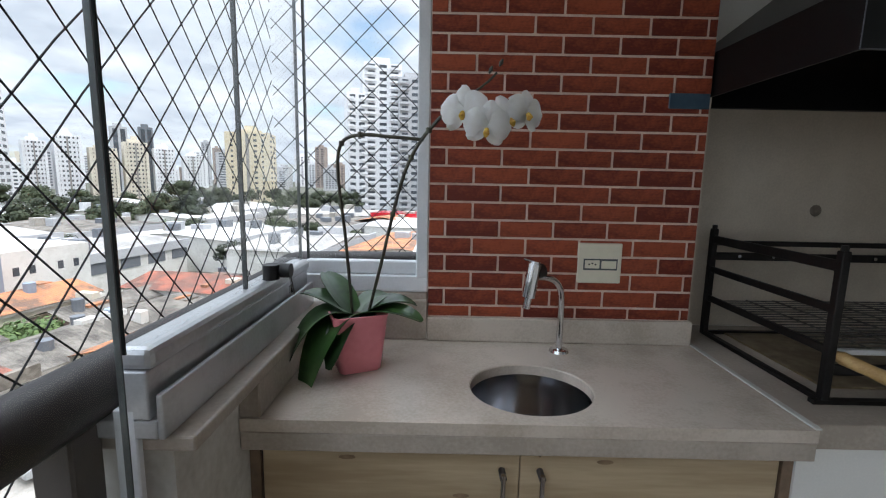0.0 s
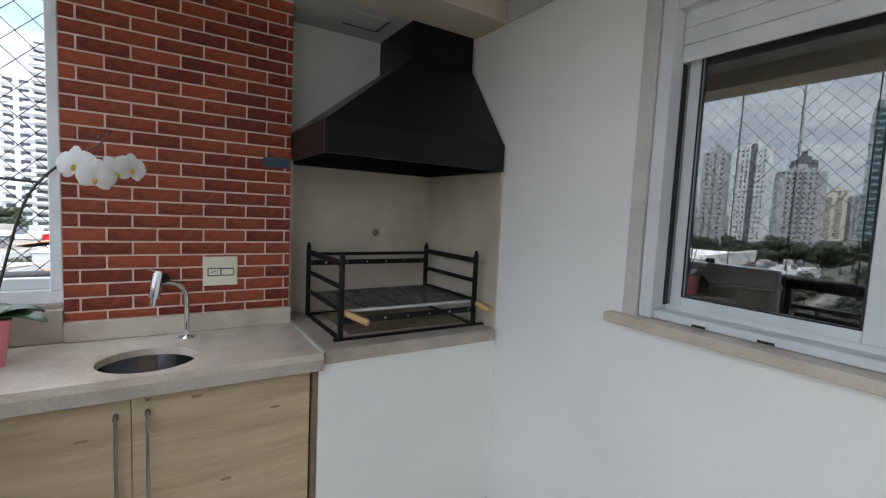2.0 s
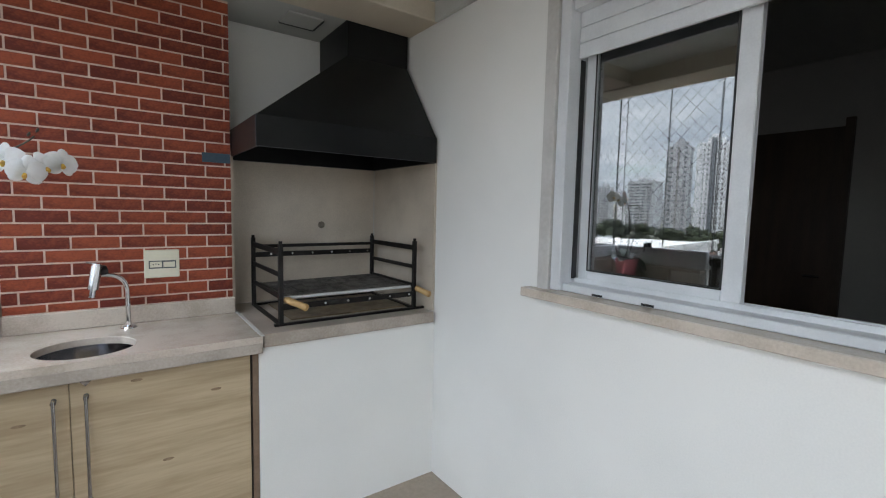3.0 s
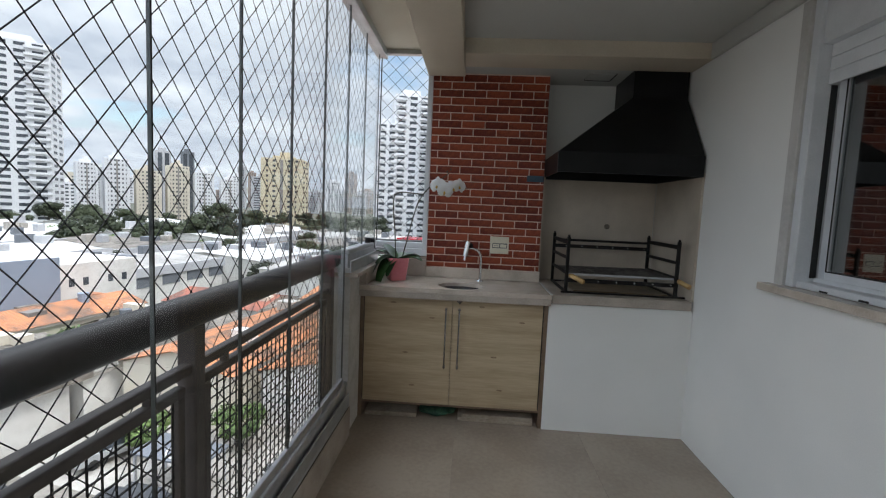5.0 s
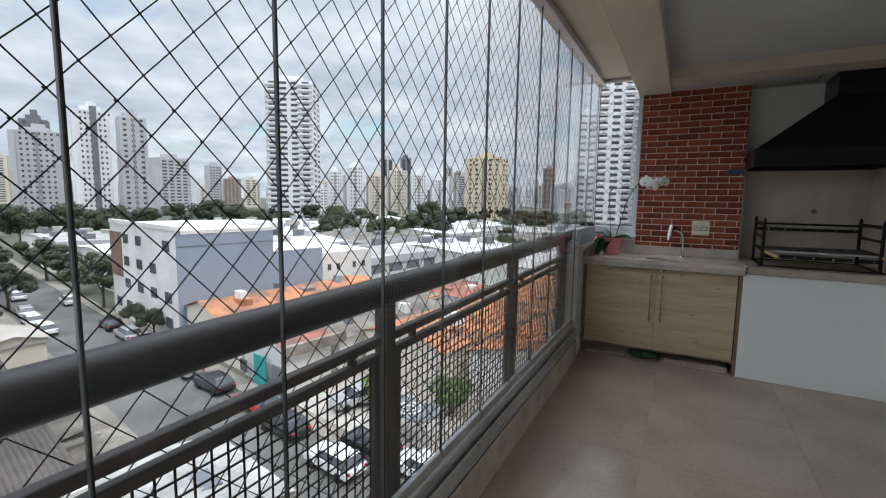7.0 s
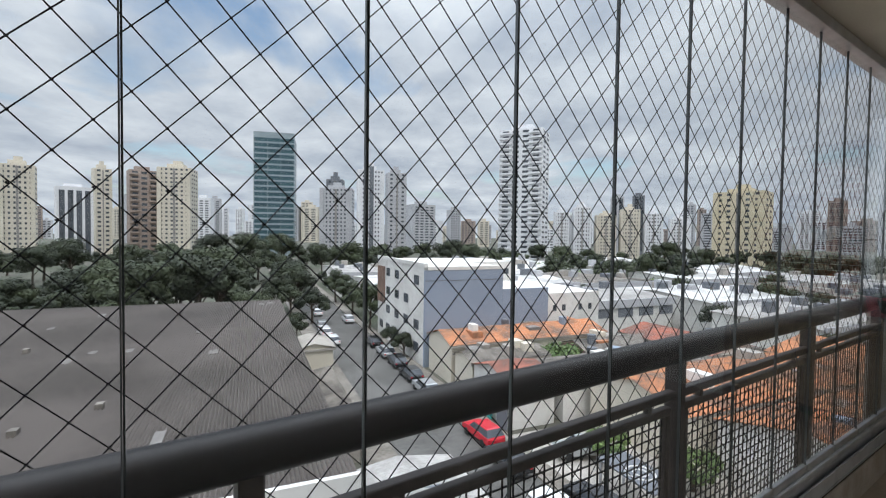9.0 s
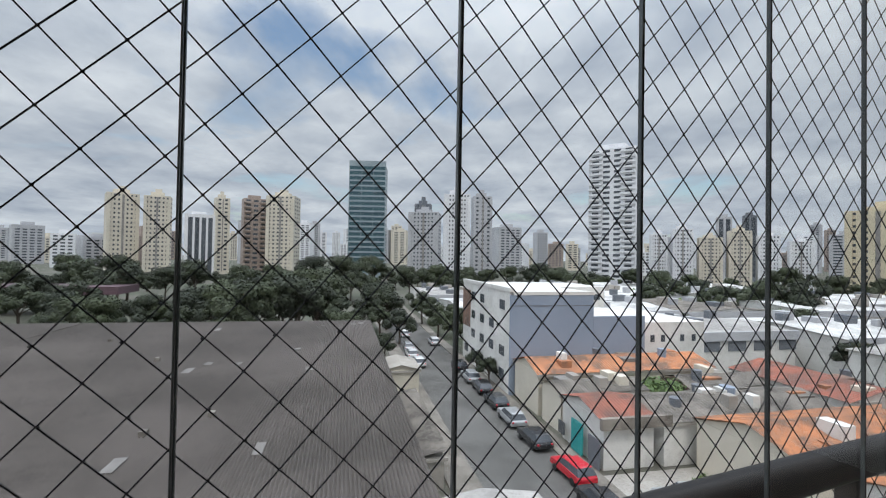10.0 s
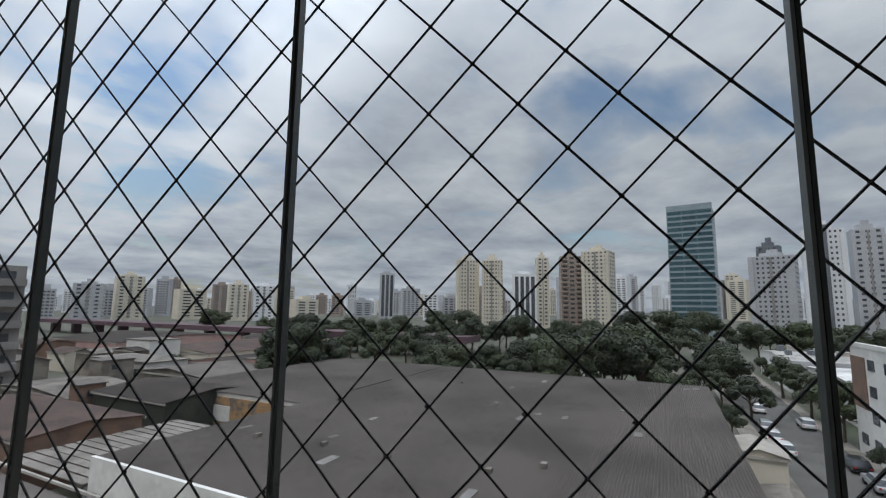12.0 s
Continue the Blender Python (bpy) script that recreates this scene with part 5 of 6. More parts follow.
for i, (u0, v0, u1, v1, e, r, rf, wl, al, lab) in enumerate((
        (19.0, -78, 30.0, -53.6, -10.1, 0.6, C_RUST, C_BRICKW, "v", "raw brick workshop with a rusted brown sheet roof"),
        (32.0, -69, 45, -54.0, -9.3, 0.7, C_OLD, C_MOSS, "v", "dark mossy two-storey house with a low grey roof"),
        (4.5, -70, 17.6, -33.5, -11.7, 0.5, C_FIBRE, C_OLDW, "v", "low shed with a grey sheet roof and a pale ridge"),
        (31.0, -92, 41, -72, -10.4, 0.7, C_FIBRE2, C_OLDW, "u", "grimy old house under a grey sheet roof"),
        (46.0, -84, 60, -67, -9.5, 0.9, C_FIBRE, C_OLDW, "u", "old workshop with a weathered grey roof"),
        (60, -92, 90, -76, -9.8, 1.0, C_OLD, C_PINKW, "u", "faded pink workshop with a dark roof"),
        (70, -128, 112, -98, -9.6, 1.2, C_RUST, C_CREAM, "u", "cream workshop with a long rusted roof"),
        (112, -140, 128, -112, -9.8, 1.0, C_OLD, C_CREAM, "v", "cream shed with a dark roof"),
        (70, -170, 110, -135, -8.8, 1.3, C_OLD, C_PINKW, "v", "wide pink shed with a dark roof"))):
    house(u0, v0, u1, v1, e, r, rf, wl, al, lab, 0.45)
old = thing("white_house", uv(54, -96, GROUND), "low white rendered house with a flat roof", "house")
part("wall", ubox(bmesh.new(), 49.5, -105, GROUND, 57, -86.5, -8.9), C_WHITE, old)
part("roof", ubox(bmesh.new(), 49.2, -105.3, -8.9, 57.3, -86.2, -8.72), C_FIBRE2, old)
for k in range(4):
    part("window", ubox(bmesh.new(), 49.42, -103 + 4.2 * k, -11.3, 49.52, -101.6 + 4.2 * k, -10.1), C_WIN, old)
old = thing("white_house", uv(66, -111, GROUND), "tall narrow white house above the old roofs", "house")
part("wall", ubox(bmesh.new(), 62, -116, GROUND, 69, -107, -6.6), C_WHITE, old)
part("roof", ubox(bmesh.new(), 61.8, -116.2, -6.6, 69.2, -106.8, -6.45), C_FIBRE2, old)
aw = thing("slatted_awning", uv(24.5, -47, GROUND), "flat awning of pale sheets with dark gaps between the sheds", "awning")
for k in range(15):
    part("slat", ubox(bmesh.new(), 18.2 + 0.98 * k, -52.6, -11.06 + 0.012 * (k % 3), 18.2 + 0.98 * k + 0.80, -41.0, -10.98 + 0.012 * (k % 3)), C_SLAT, aw)
for v in (-52.3, -41.3):
    part("beam", ubox(bmesh.new(), 18.2, v - 0.08, -11.25, 32.8, v + 0.08, -11.065), C_OLDW, aw)
    for u in (18.6, 25.4, 32.4):
        part("post", ubox(bmesh.new(), u - 0.1, v - 0.1, GROUND, u + 0.1, v + 0.1, -11.25), C_GREY, aw)
part("edge_board", ubox(bmesh.new(), 17.75, -60, -11.30, 17.93, -34, -11.12), C_CONC, aw, "white edge board")
# crowded small houses beyond
town = random.Random(5)
for a in range(7):
    for b in range(6):
        u, v = 30 + 13 * a + town.uniform(0, 3), -108 - 13.5 * b + town.uniform(0, 3)
        if a < 2 and b == 0 or (60 < u < 115 and -178 < v < -94):
            continue
        e = town.uniform(-11.2, -8.4)
        house(u, v - town.uniform(7, 10), u + town.uniform(7, 10), v, e, town.uniform(0.4, 1.1), town.choice((C_RUST, C_OLD, C_FIBRE, C_FIBRE2, C_TILE_RED)), town.choice((C_OLDW, C_BRICKW, C_PINKW, C_CREAM, C_WHITE)), town.choice("uv"), "small old house crowded among weathered roofs", 0.6)
for u, v, du, dv, h, m, lab in ((59.5, -74, 8, 3, -8.3, C_PINKW, "faded pink gable wall among dark roofs"), (31, -71.5, 3, 2.2, -8.6, C_BRICKW, "raw brick stair head above the roofs"), (43, -92, 5, 4, -8.0, C_OLDW, "grimy water tank house above the roofs")):
    hut = thing("hut", uv(u + du / 2, v + dv / 2, GROUND), lab, "hut")
    part("wall", ubox(bmesh.new(), u, v, GROUND, u + du, v + dv, h), m, hut)
    part("roof", ubox(bmesh.new(), u - 0.2, v - 0.2, h, u + du + 0.2, v + dv + 0.2, h + 0.14), C_FIBRE, hut)
    part("window", ubox(bmesh.new(), u + du * 0.3, v + dv - 0.02, h - 1.5, u + du * 0.3 + 0.9, v + dv + 0.04, h - 0.7), C_WIN, hut)
vd = thing("elevated_rail", uv(150, -170, GROUND), "long low dull purple railway viaduct", "viaduct")
part("deck", ubox(bmesh.new(), 130, -330, -9.6, 142, -60, -7.6), C_VIADUCT, vd)
for k in range(12):
    part("pier", ubox(bmesh.new(), 134, -320 + 22 * k, GROUND, 138, -317.6 + 22 * k, -9.6), C_VIADUCT, vd)


# towers: a body, floors of windows or balconies, a roof house
def tower(az0, az1, el, d, mat, label, floors, bays, turn=12, depth=0.8, style="windows", win=None, group=""):
    az = (az0 + az1) / 2
    c = polar(az, d)
    w = 2 * d * math.tan(radians(abs(az0 - az1) / 2)) * 0.86
    top = 1.6 + d * math.tan(radians(el))
    dp = w * depth
    rz = az + turn
    t = thing("tower_block", (c.x, c.y, GROUND), label, "tower", group)
    t.rotation_euler = (0, 0, radians(rz))
    win = win or C_WIN

    def put(name, x0, y0, z0, x1, y1, z1, m, lab=""):
        me = finish(box(bmesh.new(), x0, y0, z0, x1, y1, z1))
        me.materials.append(m)
        o = new(name, me)
        o.parent = t
        return tagged(o, lab)
    H = top - GROUND
    put("wall", -w / 2, -dp / 2, 0, w / 2, dp / 2, H, mat)
    put("roof_house", -w * 0.28, -dp * 0.25, H, w * 0.22, dp * 0.25, H + 0.045 * H, mat)
    fh = H / floors
    first = 1

    def grid(name, bx0, bx1, n, face, wfrac, hfrac, m, proud=0.08):
        """One shared mesh, one object for each window of a face."""
        step = (bx1 - bx0) / n
        ww, hh = step * wfrac / 2, fh * hfrac / 2
        bm2 = bmesh.new()
        if face == "x":
            box(bm2, -proud, -ww, -hh, proud, ww, hh)
        else:
            box(bm2, -ww, -proud, -hh, ww, proud, hh)
        me = finish(bm2)
        me.materials.append(m)
        for f in range(first, floors):
            for k in range(n):
                o = new(name, me)
                o.parent = t
                q = bx0 + step * (k + 0.5)
                o.location = (w / 2, q, fh * (f + 0.5)) if face == "x" else (q, -dp / 2, fh * (f + 0.5))
                if face == "x2":
                    o.location = (-w / 2, q, fh * (f + 0.5))
    if style == "windows":
        grid("window", -w * 0.46, w * 0.46, bays, "y", 0.42, 0.42, win)
        grid("window", -dp * 0.42, dp * 0.42, max(2, bays // 2), "x", 0.42, 0.40, win)
        # raised strip in a darker colour, painted as the shade of a recess
        put("recess", -w * 0.035, -dp / 2 - 0.12, fh, w * 0.035, -dp / 2 + 0.1, H - fh * 0.3, C_SHADEW, "dark strip painted as recess shade")
        for sx in (-0.5, 0.38):
            put("bay", w * sx, -dp / 2 - 0.9, 0, w * (sx + 0.12), -dp / 2 + 0.1, H - fh * (0.2 if sx < 0 else 1.1), mat)
        put("tank_house", -w * 0.12, -dp * 0.15, H * 1.045, w * 0.12, dp * 0.15, H * 1.045 + 0.8 * fh, mat)
    elif style == "curtain":
        grid("window_band", -w * 0.485, w * 0.485, bays, "y", 0.97, 0.66, win)
        grid("window_band", -dp * 0.47, dp * 0.47, 2, "x", 0.96, 0.62, win)
        put("crown", -w * 0.5, -dp / 2 - 0.05, H - 0.4 * fh, w * 0.5, -dp / 2 + 0.3, H + 0.9 * fh, C_BAND)
    elif style == "balcony":
        grid("window", -w * 0.47, w * 0.47, bays, "y", 0.62, 0.46, win)
        grid("window", -dp * 0.45, dp * 0.45, max(2, bays // 2), "x", 0.6, 0.42, win)
        for f in range(first, floors):
            for x0, x1 in ((-0.49, -0.20), (0.18, 0.49)):
                put("balcony", w * x0, -dp / 2 - 1.5, fh * f, w * x1, -dp / 2, fh * f + 0.34 * fh, mat)
    elif style == "stripe":
        for k in range(bays):
            x = -w * 0.46 + w * 0.92 * (k + 0.5) / bays
            put("window_stripe", x - w * 0.15 / bays * 2, -dp / 2 - 0.06, fh, x + w * 0.15 / bays * 2, -dp / 2 + 0.06, H - fh * 0.6, win)
        grid("window", -dp * 0.42, dp * 0.42, 2, "x", 0.5, 0.5, win)
    return t


tower(79.3, 74.1, 10.9, 350, C_BAND, "dark blue glass office tower with pale floor bands", 22, 3, -6, 0.7, "curtain", C_WINB)
tower(49.2, 43.1, 12.7, 280, C_TOWERW, "tall white apartment tower with rows of balconies", 27, 4, -14, 0.8, "balcony")
tower(10.4, 5.4, 13.0, 204, C_TOWERW, "tall pale apartment tower with stacked balconies", 25, 3, 8, 0.9, "balcony")
tower(12.2, 9.6, 9.8, 200, C_TOWERW, "pale lower wing of a balcony tower", 19, 2, 8, 1.4, "balcony")
tower(6.2, 2.0, 11.6, 200, C_GREY, "pale grey wing of a balcony tower", 22, 3, 8, 1.0, "balcony")
striped = tower(67.4, 63.6, 7.9, 260, C_TOWERW, "white apartment tower with a dark central stripe", 22, 8, 6, 0.5)
me = finish(box(bmesh.new(), -0.9, -5.0, 4, 1.3, -0.2, 54.5))
me.materials.append(C_DGREY)
o = new("stair_core", me)
o.parent = striped
tagged(o, "dark central stripe")
tower(63.7, 61.0, 7.6, 340, C_GREY, "plain grey apartment tower among others", 20, 3, 10, 0.9)
tower(71.7, 67.3, 5.5, 300, C_GREY, "grey apartment block with a dark upper part", 18, 8, -8, 0.8)
tower(70.9, 68.6, 6.6, 330, C_DGREY, "dark grey tower behind a grey block", 15, 3, -8, 0.8)
tower(88.6, 84.9, 6.8, 300, C_CREAM, "cream rendered apartment tower with small windows", 22, 6, -16, 0.9)
tower(91.5, 88.5, 6.3, 320, C_BROWN, "brown apartment tower with pale floor lines", 17, 3, 8, 0.8, "balcony")
tower(94.3, 92.6, 6.2, 370, C_CREAM, "slim cream rendered apartment tower", 19, 2, 10, 0.9)
tower(97.3, 94.0, 4.2, 330, C_TOWERW, "white block with vertical dark stripes", 12, 4, 5, 0.7, "stripe")
tower(104.4, 101.2, 5.9, 290, C_CREAM, "cream twin apartment tower", 20, 7, 6, 0.8)
tower(101.0, 98.2, 5.9, 280, C_CREAM, "cream twin apartment tower", 20, 6, -6, 0.8)
tower(25.3, 20.0, 4.9, 300, C_YEL, "yellow apartment tower with dark window columns", 14, 5, -14, 0.8)
tower(113.9, 111.9, 4.1, 600, C_GREY, "grey office tower standing alone", 16, 3, 5, 0.8, "stripe")
for a0, a1, e in ((42.6, 40.6, 3.0), (40.4, 38.0, 3.6), (37.8, 35.2, 2.6), (35.0, 32.6, 3.3), (32.4, 30.2, 2.8), (29.8, 27.6, 2.2)):
    tower(a0, a1, e, 310, C_TOWERW if a0 > 38 or a0 < 33 else C_CREAM, "white apartment block in a row", 15, 6, 8, 0.8, group="row of white blocks")
tower(36.0, 34.4, 4.8, 480, C_GREY, "grey tower behind the white blocks", 18, 2, 8, 0.8, "stripe")
tower(33.6, 32.2, 4.9, 480, C_DGREY, "dark tower behind the white blocks", 18, 2, 8, 0.8, "stripe")
tower(142.0, 139.2, 2.8, 520, C_CREAM, "far cream apartment tower", 14, 3, 8, 0.8)
tower(145.2, 142.4, 1.9, 500, C_GREY, "far grey apartment block", 10, 3, -8, 0.8)
tower(131.4, 129.0, 2.3, 520, C_CREAM, "far cream apartment block", 11, 3, 8, 0.8)
tower(128.8, 126.2, 2.2, 520, C_TOWERW, "far white apartment block", 11, 3, 8, 0.8)
tower(159.0, 148.4, 3.2, 100, C_SHADEW, "grey apartment block with dark window bands", 7, 4, 8, 0.6, "balcony")

# the far skyline: many plain blocks of different heights
for k in range(150):
    az = -12 + 182 * (k + rng.uniform(0, 0.9)) / 150
    d = rng.uniform(520, 1250)
    el = rng.choice((0.9, 1.2, 1.6, 2.0, 2.4, 2.8, 3.3)) * (1.15 if 50 < az < 95 or az < 30 else 0.8)
    w = rng.uniform(14, 30)
    h = 16.6 + d * math.tan(radians(el))
    c = polar(az, d)
    b = thing("far_building", (c.x, c.y, GROUND), "distant apartment block in the hazy skyline", "building", "far skyline")
    b.rotation_euler = (0, 0, radians(az + rng.uniform(-25, 25)))
    me = finish(box(box(bmesh.new(), -w / 2, -w * 0.4, 0, w / 2, w * 0.4, h), -w * 0.2, -w * 0.2, h, w * 0.2, w * 0.2, h + 4))
    me.materials.append(rng.choice((C_GREY, C_TOWERW, C_CREAM, C_GREY, C_TOWERW, C_BROWN)))
    o = new("wall", me)
    o.parent = b
    bm = bmesh.new()
    nb = rng.choice((2, 3, 4))
    for q in range(nb):
        x = -w * 0.45 + w * 0.9 * (q + 0.5) / nb
        for f in range(int(h / 3.2) - 1):
            box(bm, x - w * 0.28 / nb, -w * 0.4 - 0.1, 3.4 + 3.2 * f, x + w * 0.28 / nb, -w * 0.4 + 0.1, 4.9 + 3.2 * f)
    me = finish(bm)
    me.materials.append(C_WIN)
    o = new("window_rows", me)
    o.parent = b
    tagged(o, kind="stuff")


# trees
def tree_kind(seed, height, spread, leaves, mat, leafsize):
    r = random.Random(seed)
    t = thing("tree", (0, 0, -400), "broad leafy green city tree", "tree", "city trees")
    bm = bmesh.new()
    trunk = [Vector((0, 0, 0)), Vector((0.1, 0.05, height * 0.2)), Vector((0.0, 0.15, height * 0.45)), Vector((0.2, 0.1, height * 0.7))]
    bend(bm, trunk, [0.32, 0.25, 0.19, 0.08], 7)
    hubs = []
    for k in range(9):
        a = k * 2.4 + r.uniform(-0.4, 0.4)
        z0 = height * r.uniform(0.28, 0.5)
        ro = spread * r.uniform(0.35, 0.78)
        z1 = height * r.uniform(0.5, 0.88)
        e = Vector((ro * math.cos(a), ro * math.sin(a), z1))
        bend(bm, [Vector((0.05, 0.1, z0)), Vector((e.x * 0.5, e.y * 0.5, (z0 + z1) / 2 + 0.3)), e], [0.13, 0.08, 0.03], 5)
        hubs.append((e, spread * r.uniform(0.28, 0.46)))
    hubs.append((Vector((0, 0, height * 0.86)), spread * 0.42))
    me = finish(bm)
    me.materials.append(C_BARK)
    o = new("trunk", me)
    o.parent = t
    verts, faces = [], []
    for i in range(leaves):
        h, rad = hubs[i % len(hubs)]
        d = Vector((r.gauss(0, 1), r.gauss(0, 1), r.gauss(0, 1))).normalized()
        p = h + Vector((d.x, d.y, d.z * 0.75)) * rad * (r.uniform(0.15, 1.0) ** 0.45)
        n = (d + Vector((r.uniform(-0.6, 0.6), r.uniform(-0.6, 0.6), r.uniform(0, 0.9)))).normalized()
        a = n.orthogonal().normalized()
        a = Matrix.Rotation(r.uniform(0, 6.28), 3, n) @ a
        b = n.cross(a)
        s = leafsize * r.uniform(0.6, 1.3)
        i0 = len(verts)
        verts += [p - a * s, p + b * s * 0.55, p + a * s, p - b * s * 0.55]
        faces.append((i0, i0 + 1, i0 + 2, i0 + 3))
    me = bpy.data.meshes.new("crown")
    me.from_pydata(verts, [], faces)
    me.materials.append(mat)
    o = new("crown", me)
    o.parent = t
    tagged(o, kind="stuff")
    return t


KINDS = [tree_kind(1, 9.0, 4.6, 3900, C_LEAF, 0.31), tree_kind(2, 11.0, 5.2, 4300, C_LEAF, 0.34), tree_kind(3, 7.0, 3.8, 3300, C_LEAF, 0.27)]
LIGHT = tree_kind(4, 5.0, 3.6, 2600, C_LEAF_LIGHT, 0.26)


def plant(kind, x, y, size):
    return copy_thing(kind, Matrix.Translation((x, y, GROUND)) @ Matrix.Rotation(rng.uniform(0, 6.28), 4, "Z") @ Matrix.Scale(size, 4))


for k in range(44):      # the wood behind the warehouse
    p = uv(rng.uniform(78, 104), -60 + 62 * (k + rng.uniform(0, 1)) / 44)
    across = -60 + 62 * k / 44
    big = 1.25 if -22 < across < -7 else 0.6 if across > -7 else 0.95 if across > -34 else 0.72
    plant(KINDS[k % 3], p.x, p.y, big * rng.uniform(0.8, 1.15))
for k in range(46):      # a belt of trees before the towers
    p = polar(66 + 60 * (k + rng.uniform(0, 1)) / 46, rng.uniform(150, 235))
    plant(KINDS[k % 3], p.x, p.y, rng.uniform(0.9, 1.5))
for k in range(76):
    p = polar(-4 + 74 * (k + rng.uniform(0, 1)) / 76, rng.uniform(160, 280))
    plant(KINDS[k % 3], p.x, p.y, rng.uniform(0.8, 1.35))
for u, v in ((75, 60.5), (97, 40), (102, 72), (49, 67), (48.5, 94), (76, 90), (103, 92), (73, 123), (39, 98), (31, 64), (97, 61), (125, 72), (131, 58), (103, 119), (118, 105), (41, 124), (82, 121), (126, 106), (70, 67), (54, 94)):
    p = uv(u + rng.uniform(-1, 1), v + rng.uniform(-1, 1))
    plant(KINDS[int(u + v) % 3], p.x, p.y, rng.uniform(0.55, 0.85))
for k in range(16):      # green belt among the sheds
    p = polar(28 + 15 * (k + rng.uniform(0, 1)) / 16, rng.uniform(128, 142))
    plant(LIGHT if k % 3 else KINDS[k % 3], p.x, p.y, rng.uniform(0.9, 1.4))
for u, v, s in ((84, 7.0, 0.75), (90, 15.6, 0.8), (76, 15.8, 0.7), (100, 6.0, 0.9), (108, 15.4, 0.9), (118, 5, 0.9), (62, 15.6, 0.45), (56, 15.5, 0.5), (93, 4.0, 0.7), (70, 3.0, 0.4)):
    p = uv(u, v)
    plant(KINDS[int(u) % 3], p.x, p.y, s)
for u, v, s in ((40.8, 28.6, 0.85), (41.2, 29.8, 0.7), (118, 96, 1.4), (112, 60, 1.0), (122, 84, 1.5), (102, 108, 1.3), (126, 40, 1.2), (136, 102, 1.3), (24, 20.5, 0.45), (19, 23, 0.5)):
    p = uv(u, v)
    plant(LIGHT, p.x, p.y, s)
for u, v, s in ((66, -67.5, 1.2), (62, -69, 1.05), (70, -69.5, 1.2), (74, -66, 1.1), (45, -63.5, 0.6), (60, -95, 0.9), (92, -100, 1.0), (98, -72, 1.1), (104, -66, 1.1), (110, -80, 1.1), (118, -95, 1.2), (112, -60, 1.1), (125, -75, 1.2), (120, -120, 1.2), (150, -150, 1.3), (140, -190, 1.3), (155, -215, 1.3), (135, -105, 1.2), (160, -180, 1.2), (160, -120, 1.2)):
    p = uv(u, v)
    plant(KINDS[int(abs(v)) % 3], p.x, p.y, s)


# cars
def car_kind(mat, label, length=4.0, van=False):
    t = thing("parked_car", (0, 0, -400), label, "car", "parked cars")
    L, W, Hh = length, 1.7, 1.45 if not van else 1.9
    low = [(-L / 2, 0.35), (-L / 2, 0.75), (-L * 0.47, 0.88), (-L * 0.20, 0.93), (L * 0.46, 0.93), (L / 2, 0.72), (L / 2, 0.35)]
    bm = bmesh.new()
    for s in (-1, 1):
        ring = [bm.verts.new((x, s * W / 2 * (0.96 if z > 0.85 else 1.0), z)) for x, z in low]
        if s < 0:
            ra = ring
            bm.faces.new(ring)
        else:
            bm.faces.new(ring[::-1])
            for k in range(len(ring)):
                bm.faces.new((ra[k], ra[(k + 1) % len(ring)], ring[(k + 1) % len(ring)], ring[k]))
    bmesh.ops.bevel(bm, geom=bm.edges[:], offset=0.06, segments=1, affect="EDGES")

    def put(name, b, m):
        me = finish(b)
        me.materials.append(m)
        o = new(name, me)
        o.parent = t
        return o
    body = put("body", bm, mat)

    def frus(x0, x1, x2, x3, z0, z1, w0, w1):
        b = bmesh.new()
        lo = [b.verts.new(p) for p in ((x0, -w0, z0), (x1, -w0, z0), (x1, w0, z0), (x0, w0, z0))]
        hi = [b.verts.new(p) for p in ((x2, -w1, z1), (x3, -w1, z1), (x3, w1, z1), (x2, w1, z1))]
        for k in range(4):
            b.faces.new((lo[k], lo[(k + 1) % 4], hi[(k + 1) % 4], hi[k]))
        b.faces.new(hi)
        return b
    put("window_glass", frus(-L * 0.24, L * 0.47, -L * 0.10, L * 0.38, 0.90, Hh - 0.07, 0.79, 0.62), C_WIN)
    put("roof", frus(-L * 0.105, L * 0.385, -L * 0.08, L * 0.35, Hh - 0.07, Hh, 0.64, 0.58), mat)
    for x in (-L * 0.31, L * 0.30):
        for s in (-1, 1):
            put("wheel", rod(bmesh.new(), (x, s * 0.66, 0.31), (x, s * 0.86, 0.31), 0.31, 12), C_TYRE)
    for s in (-1, 1):
        put("headlight", box(bmesh.new(), -L / 2 - 0.02, s * 0.60 - 0.16, 0.62, -L / 2 + 0.08, s * 0.60 + 0.16, 0.74), C_CARW)
        put("tail_light", box(bmesh.new(), L / 2 - 0.06, s * 0.66 - 0.10, 0.66, L / 2 + 0.01, s * 0.66 + 0.10, 0.80), C_CARR)
    return t


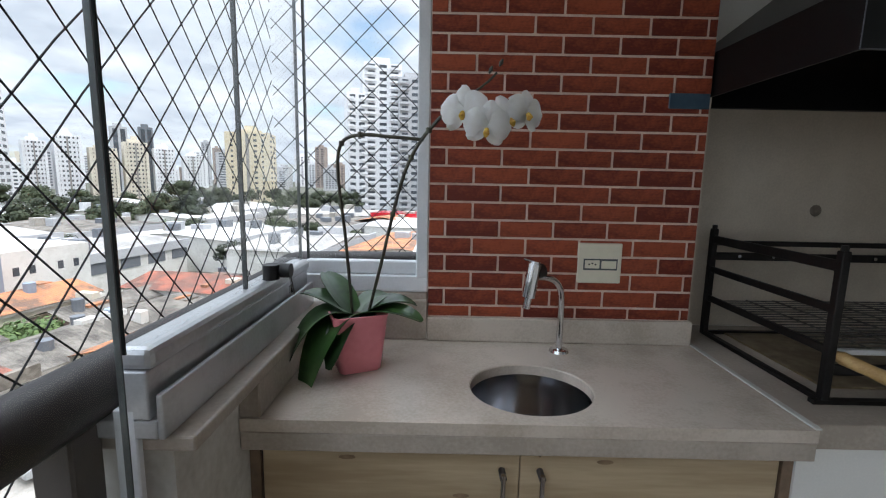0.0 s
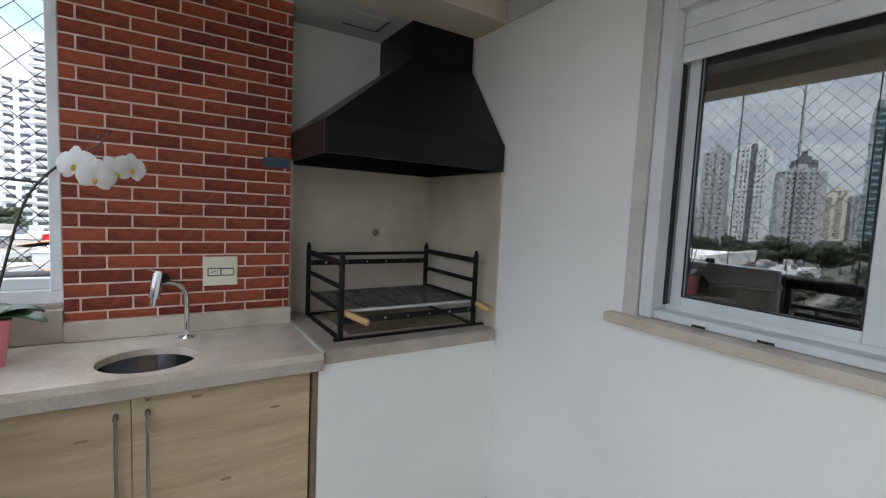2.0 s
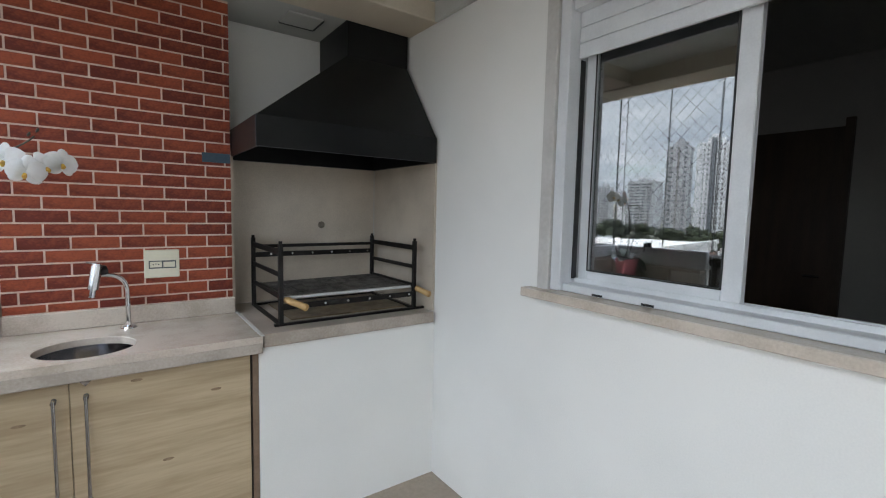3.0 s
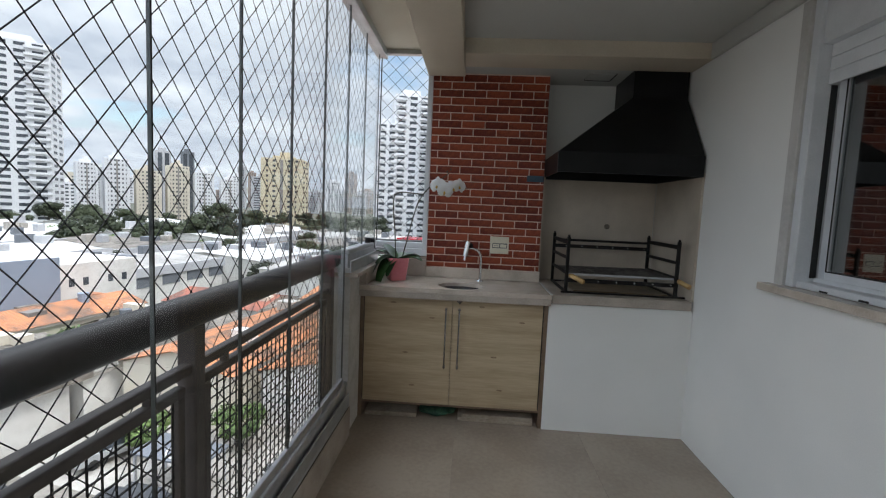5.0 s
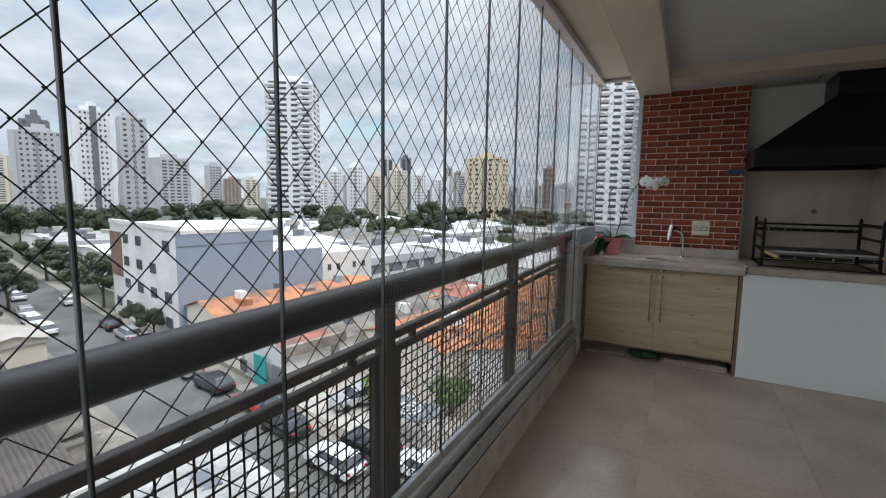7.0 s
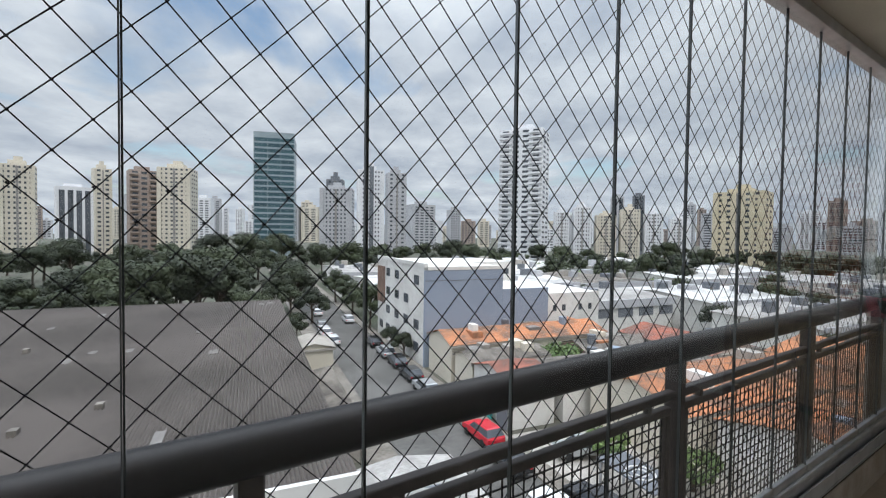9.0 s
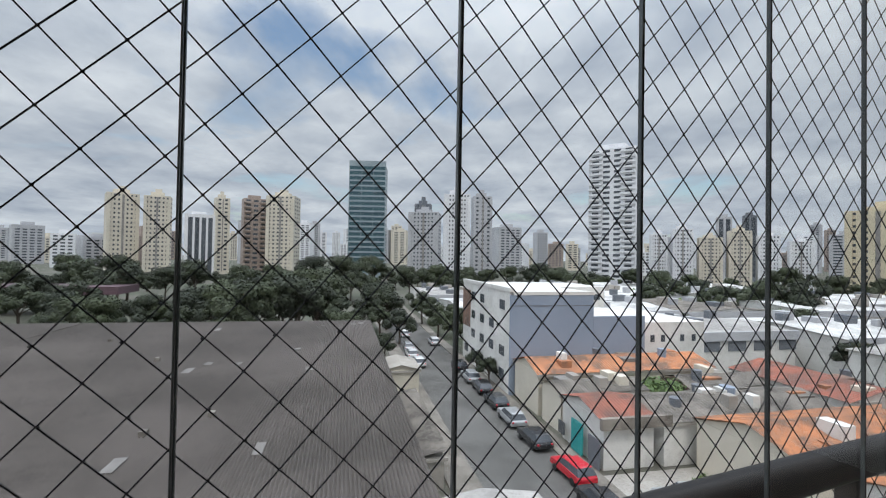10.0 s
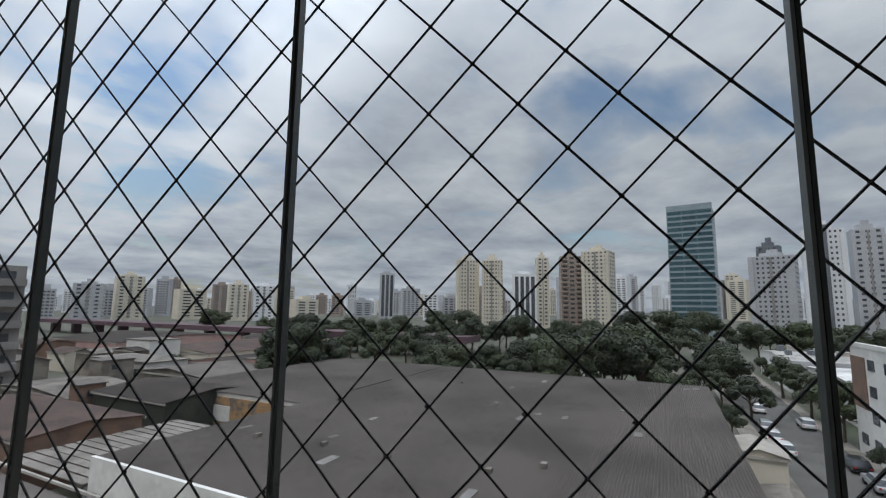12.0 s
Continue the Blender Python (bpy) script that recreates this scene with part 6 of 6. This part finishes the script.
CARS = {"w": car_kind(C_CARW, "white parked hatchback at the kerb"), "b": car_kind(C_CARB, "black parked hatchback at the kerb"), "r": car_kind(C_CARR, "bright red parked car at the kerb"), "s": car_kind(C_CARS, "silver parked sedan at the kerb", 4.3)}
for key, u, v, a in (("r", 30.8, 13.9, 4), ("b", 37.0, 13.5, 3), ("s", 42.4, 13.4, 0), ("b", 47.5, 13.5, 2), ("b", 53, 13.6, -2), ("s", 58, 13.5, 0), ("w", 67, 7.8, 3), ("w", 73, 7.7, 0), ("s", 79, 8.0, -3), ("w", 83, 13.4, 0), ("w", 92, 9, 0), ("b", 64, 13.5, 0),
                     ("b", 19.5, 15.4, 4), ("w", 15.2, 15.5, 2), ("s", 25.5, 19.5, 75), ("b", 13.5, 21.5, 64), ("w", 20, 12.9, 2), ("b", 26.2, 13.4, 1), ("s", 13, 7.9, 0),
                     ("r", 77.5, -37, 80), ("w", 78, -33, 85), ("w", 78.5, -29.5, 80), ("s", 78, -41, 85), ("w", 77.6, -45, 80), ("w", 80, -25, 86), ("b", 78, -48.5, 82), ("w", 81, -52, 80), ("w", 79, -19, 85)):
    p = uv(u, v)
    copy_thing(CARS[key], Matrix.Translation((p.x, p.y, GROUND + (0.165 if 14.6 < v < 16.2 else 0.055 if 16.2 < v < 34 else 0.025))) @ Matrix.Rotation(radians(-STREET_TURN + a), 4, "Z"))
# the patterns that the copies were taken from go
for t in KINDS + [LIGHT] + list(CARS.values()):
    for o in (*t.children_recursive, t):
        bpy.data.objects.remove(o)

# ---- pieces: floor tiles and bricks ----
TS = 0.80
me = finish(B(-TS / 2 + 0.0006, -TS / 2 + 0.0006, -0.006, TS / 2 - 0.0006, TS / 2 - 0.0006, 0.0, 0.0004))
me.materials.append(M_FLOOR)
for i in range(3):
    for j in range(11):
        x, y = -0.18 + TS * i, 1.36 - TS * j
        o = new("tile", me)
        o.parent = floor
        o.location = Vector((x, y, 0.0)) - floor.location
bw = thing("brick_wall", (0.36, 1.485, 0.978), "wall of glazed red-brown brick slips with pale pink joints", "wall", kind="structure")
part("mortar", B(-0.060, 1.4705, 0.978, 0.776, 1.4918, 2.40), M_MORTAR, bw)
COURSE, LEN, JOINT = 0.0549, 0.1690, 0.0072
row = 0
z = 1.020 - COURSE
shapes = {}
while z < 2.39:
    z0 = max(z, 0.981)
    h = min(z + COURSE - JOINT, 2.396) - z0
    x = -0.060 - (0.5 * LEN if row % 2 else 0.0) - 0.031
    while x < 0.776:
        a, b = max(x, -0.060), min(x + LEN - JOINT, 0.776)
        if b - a > 0.012:
            key = (round(b - a, 4), round(h, 4))
            if key not in shapes:
                m = finish(B(-key[0] / 2, 0, 0, key[0] / 2, 0.011, key[1], 0.0015))
                m.materials.append(M_BRICK)
                shapes[key] = m
            o = new("brick", shapes[key])
            o.parent = bw
            o.location = Vector(((a + b) / 2, 1.4675 + rng.uniform(-0.0007, 0.0007), z0)) - bw.location
        x += LEN
    z += COURSE
    row += 1
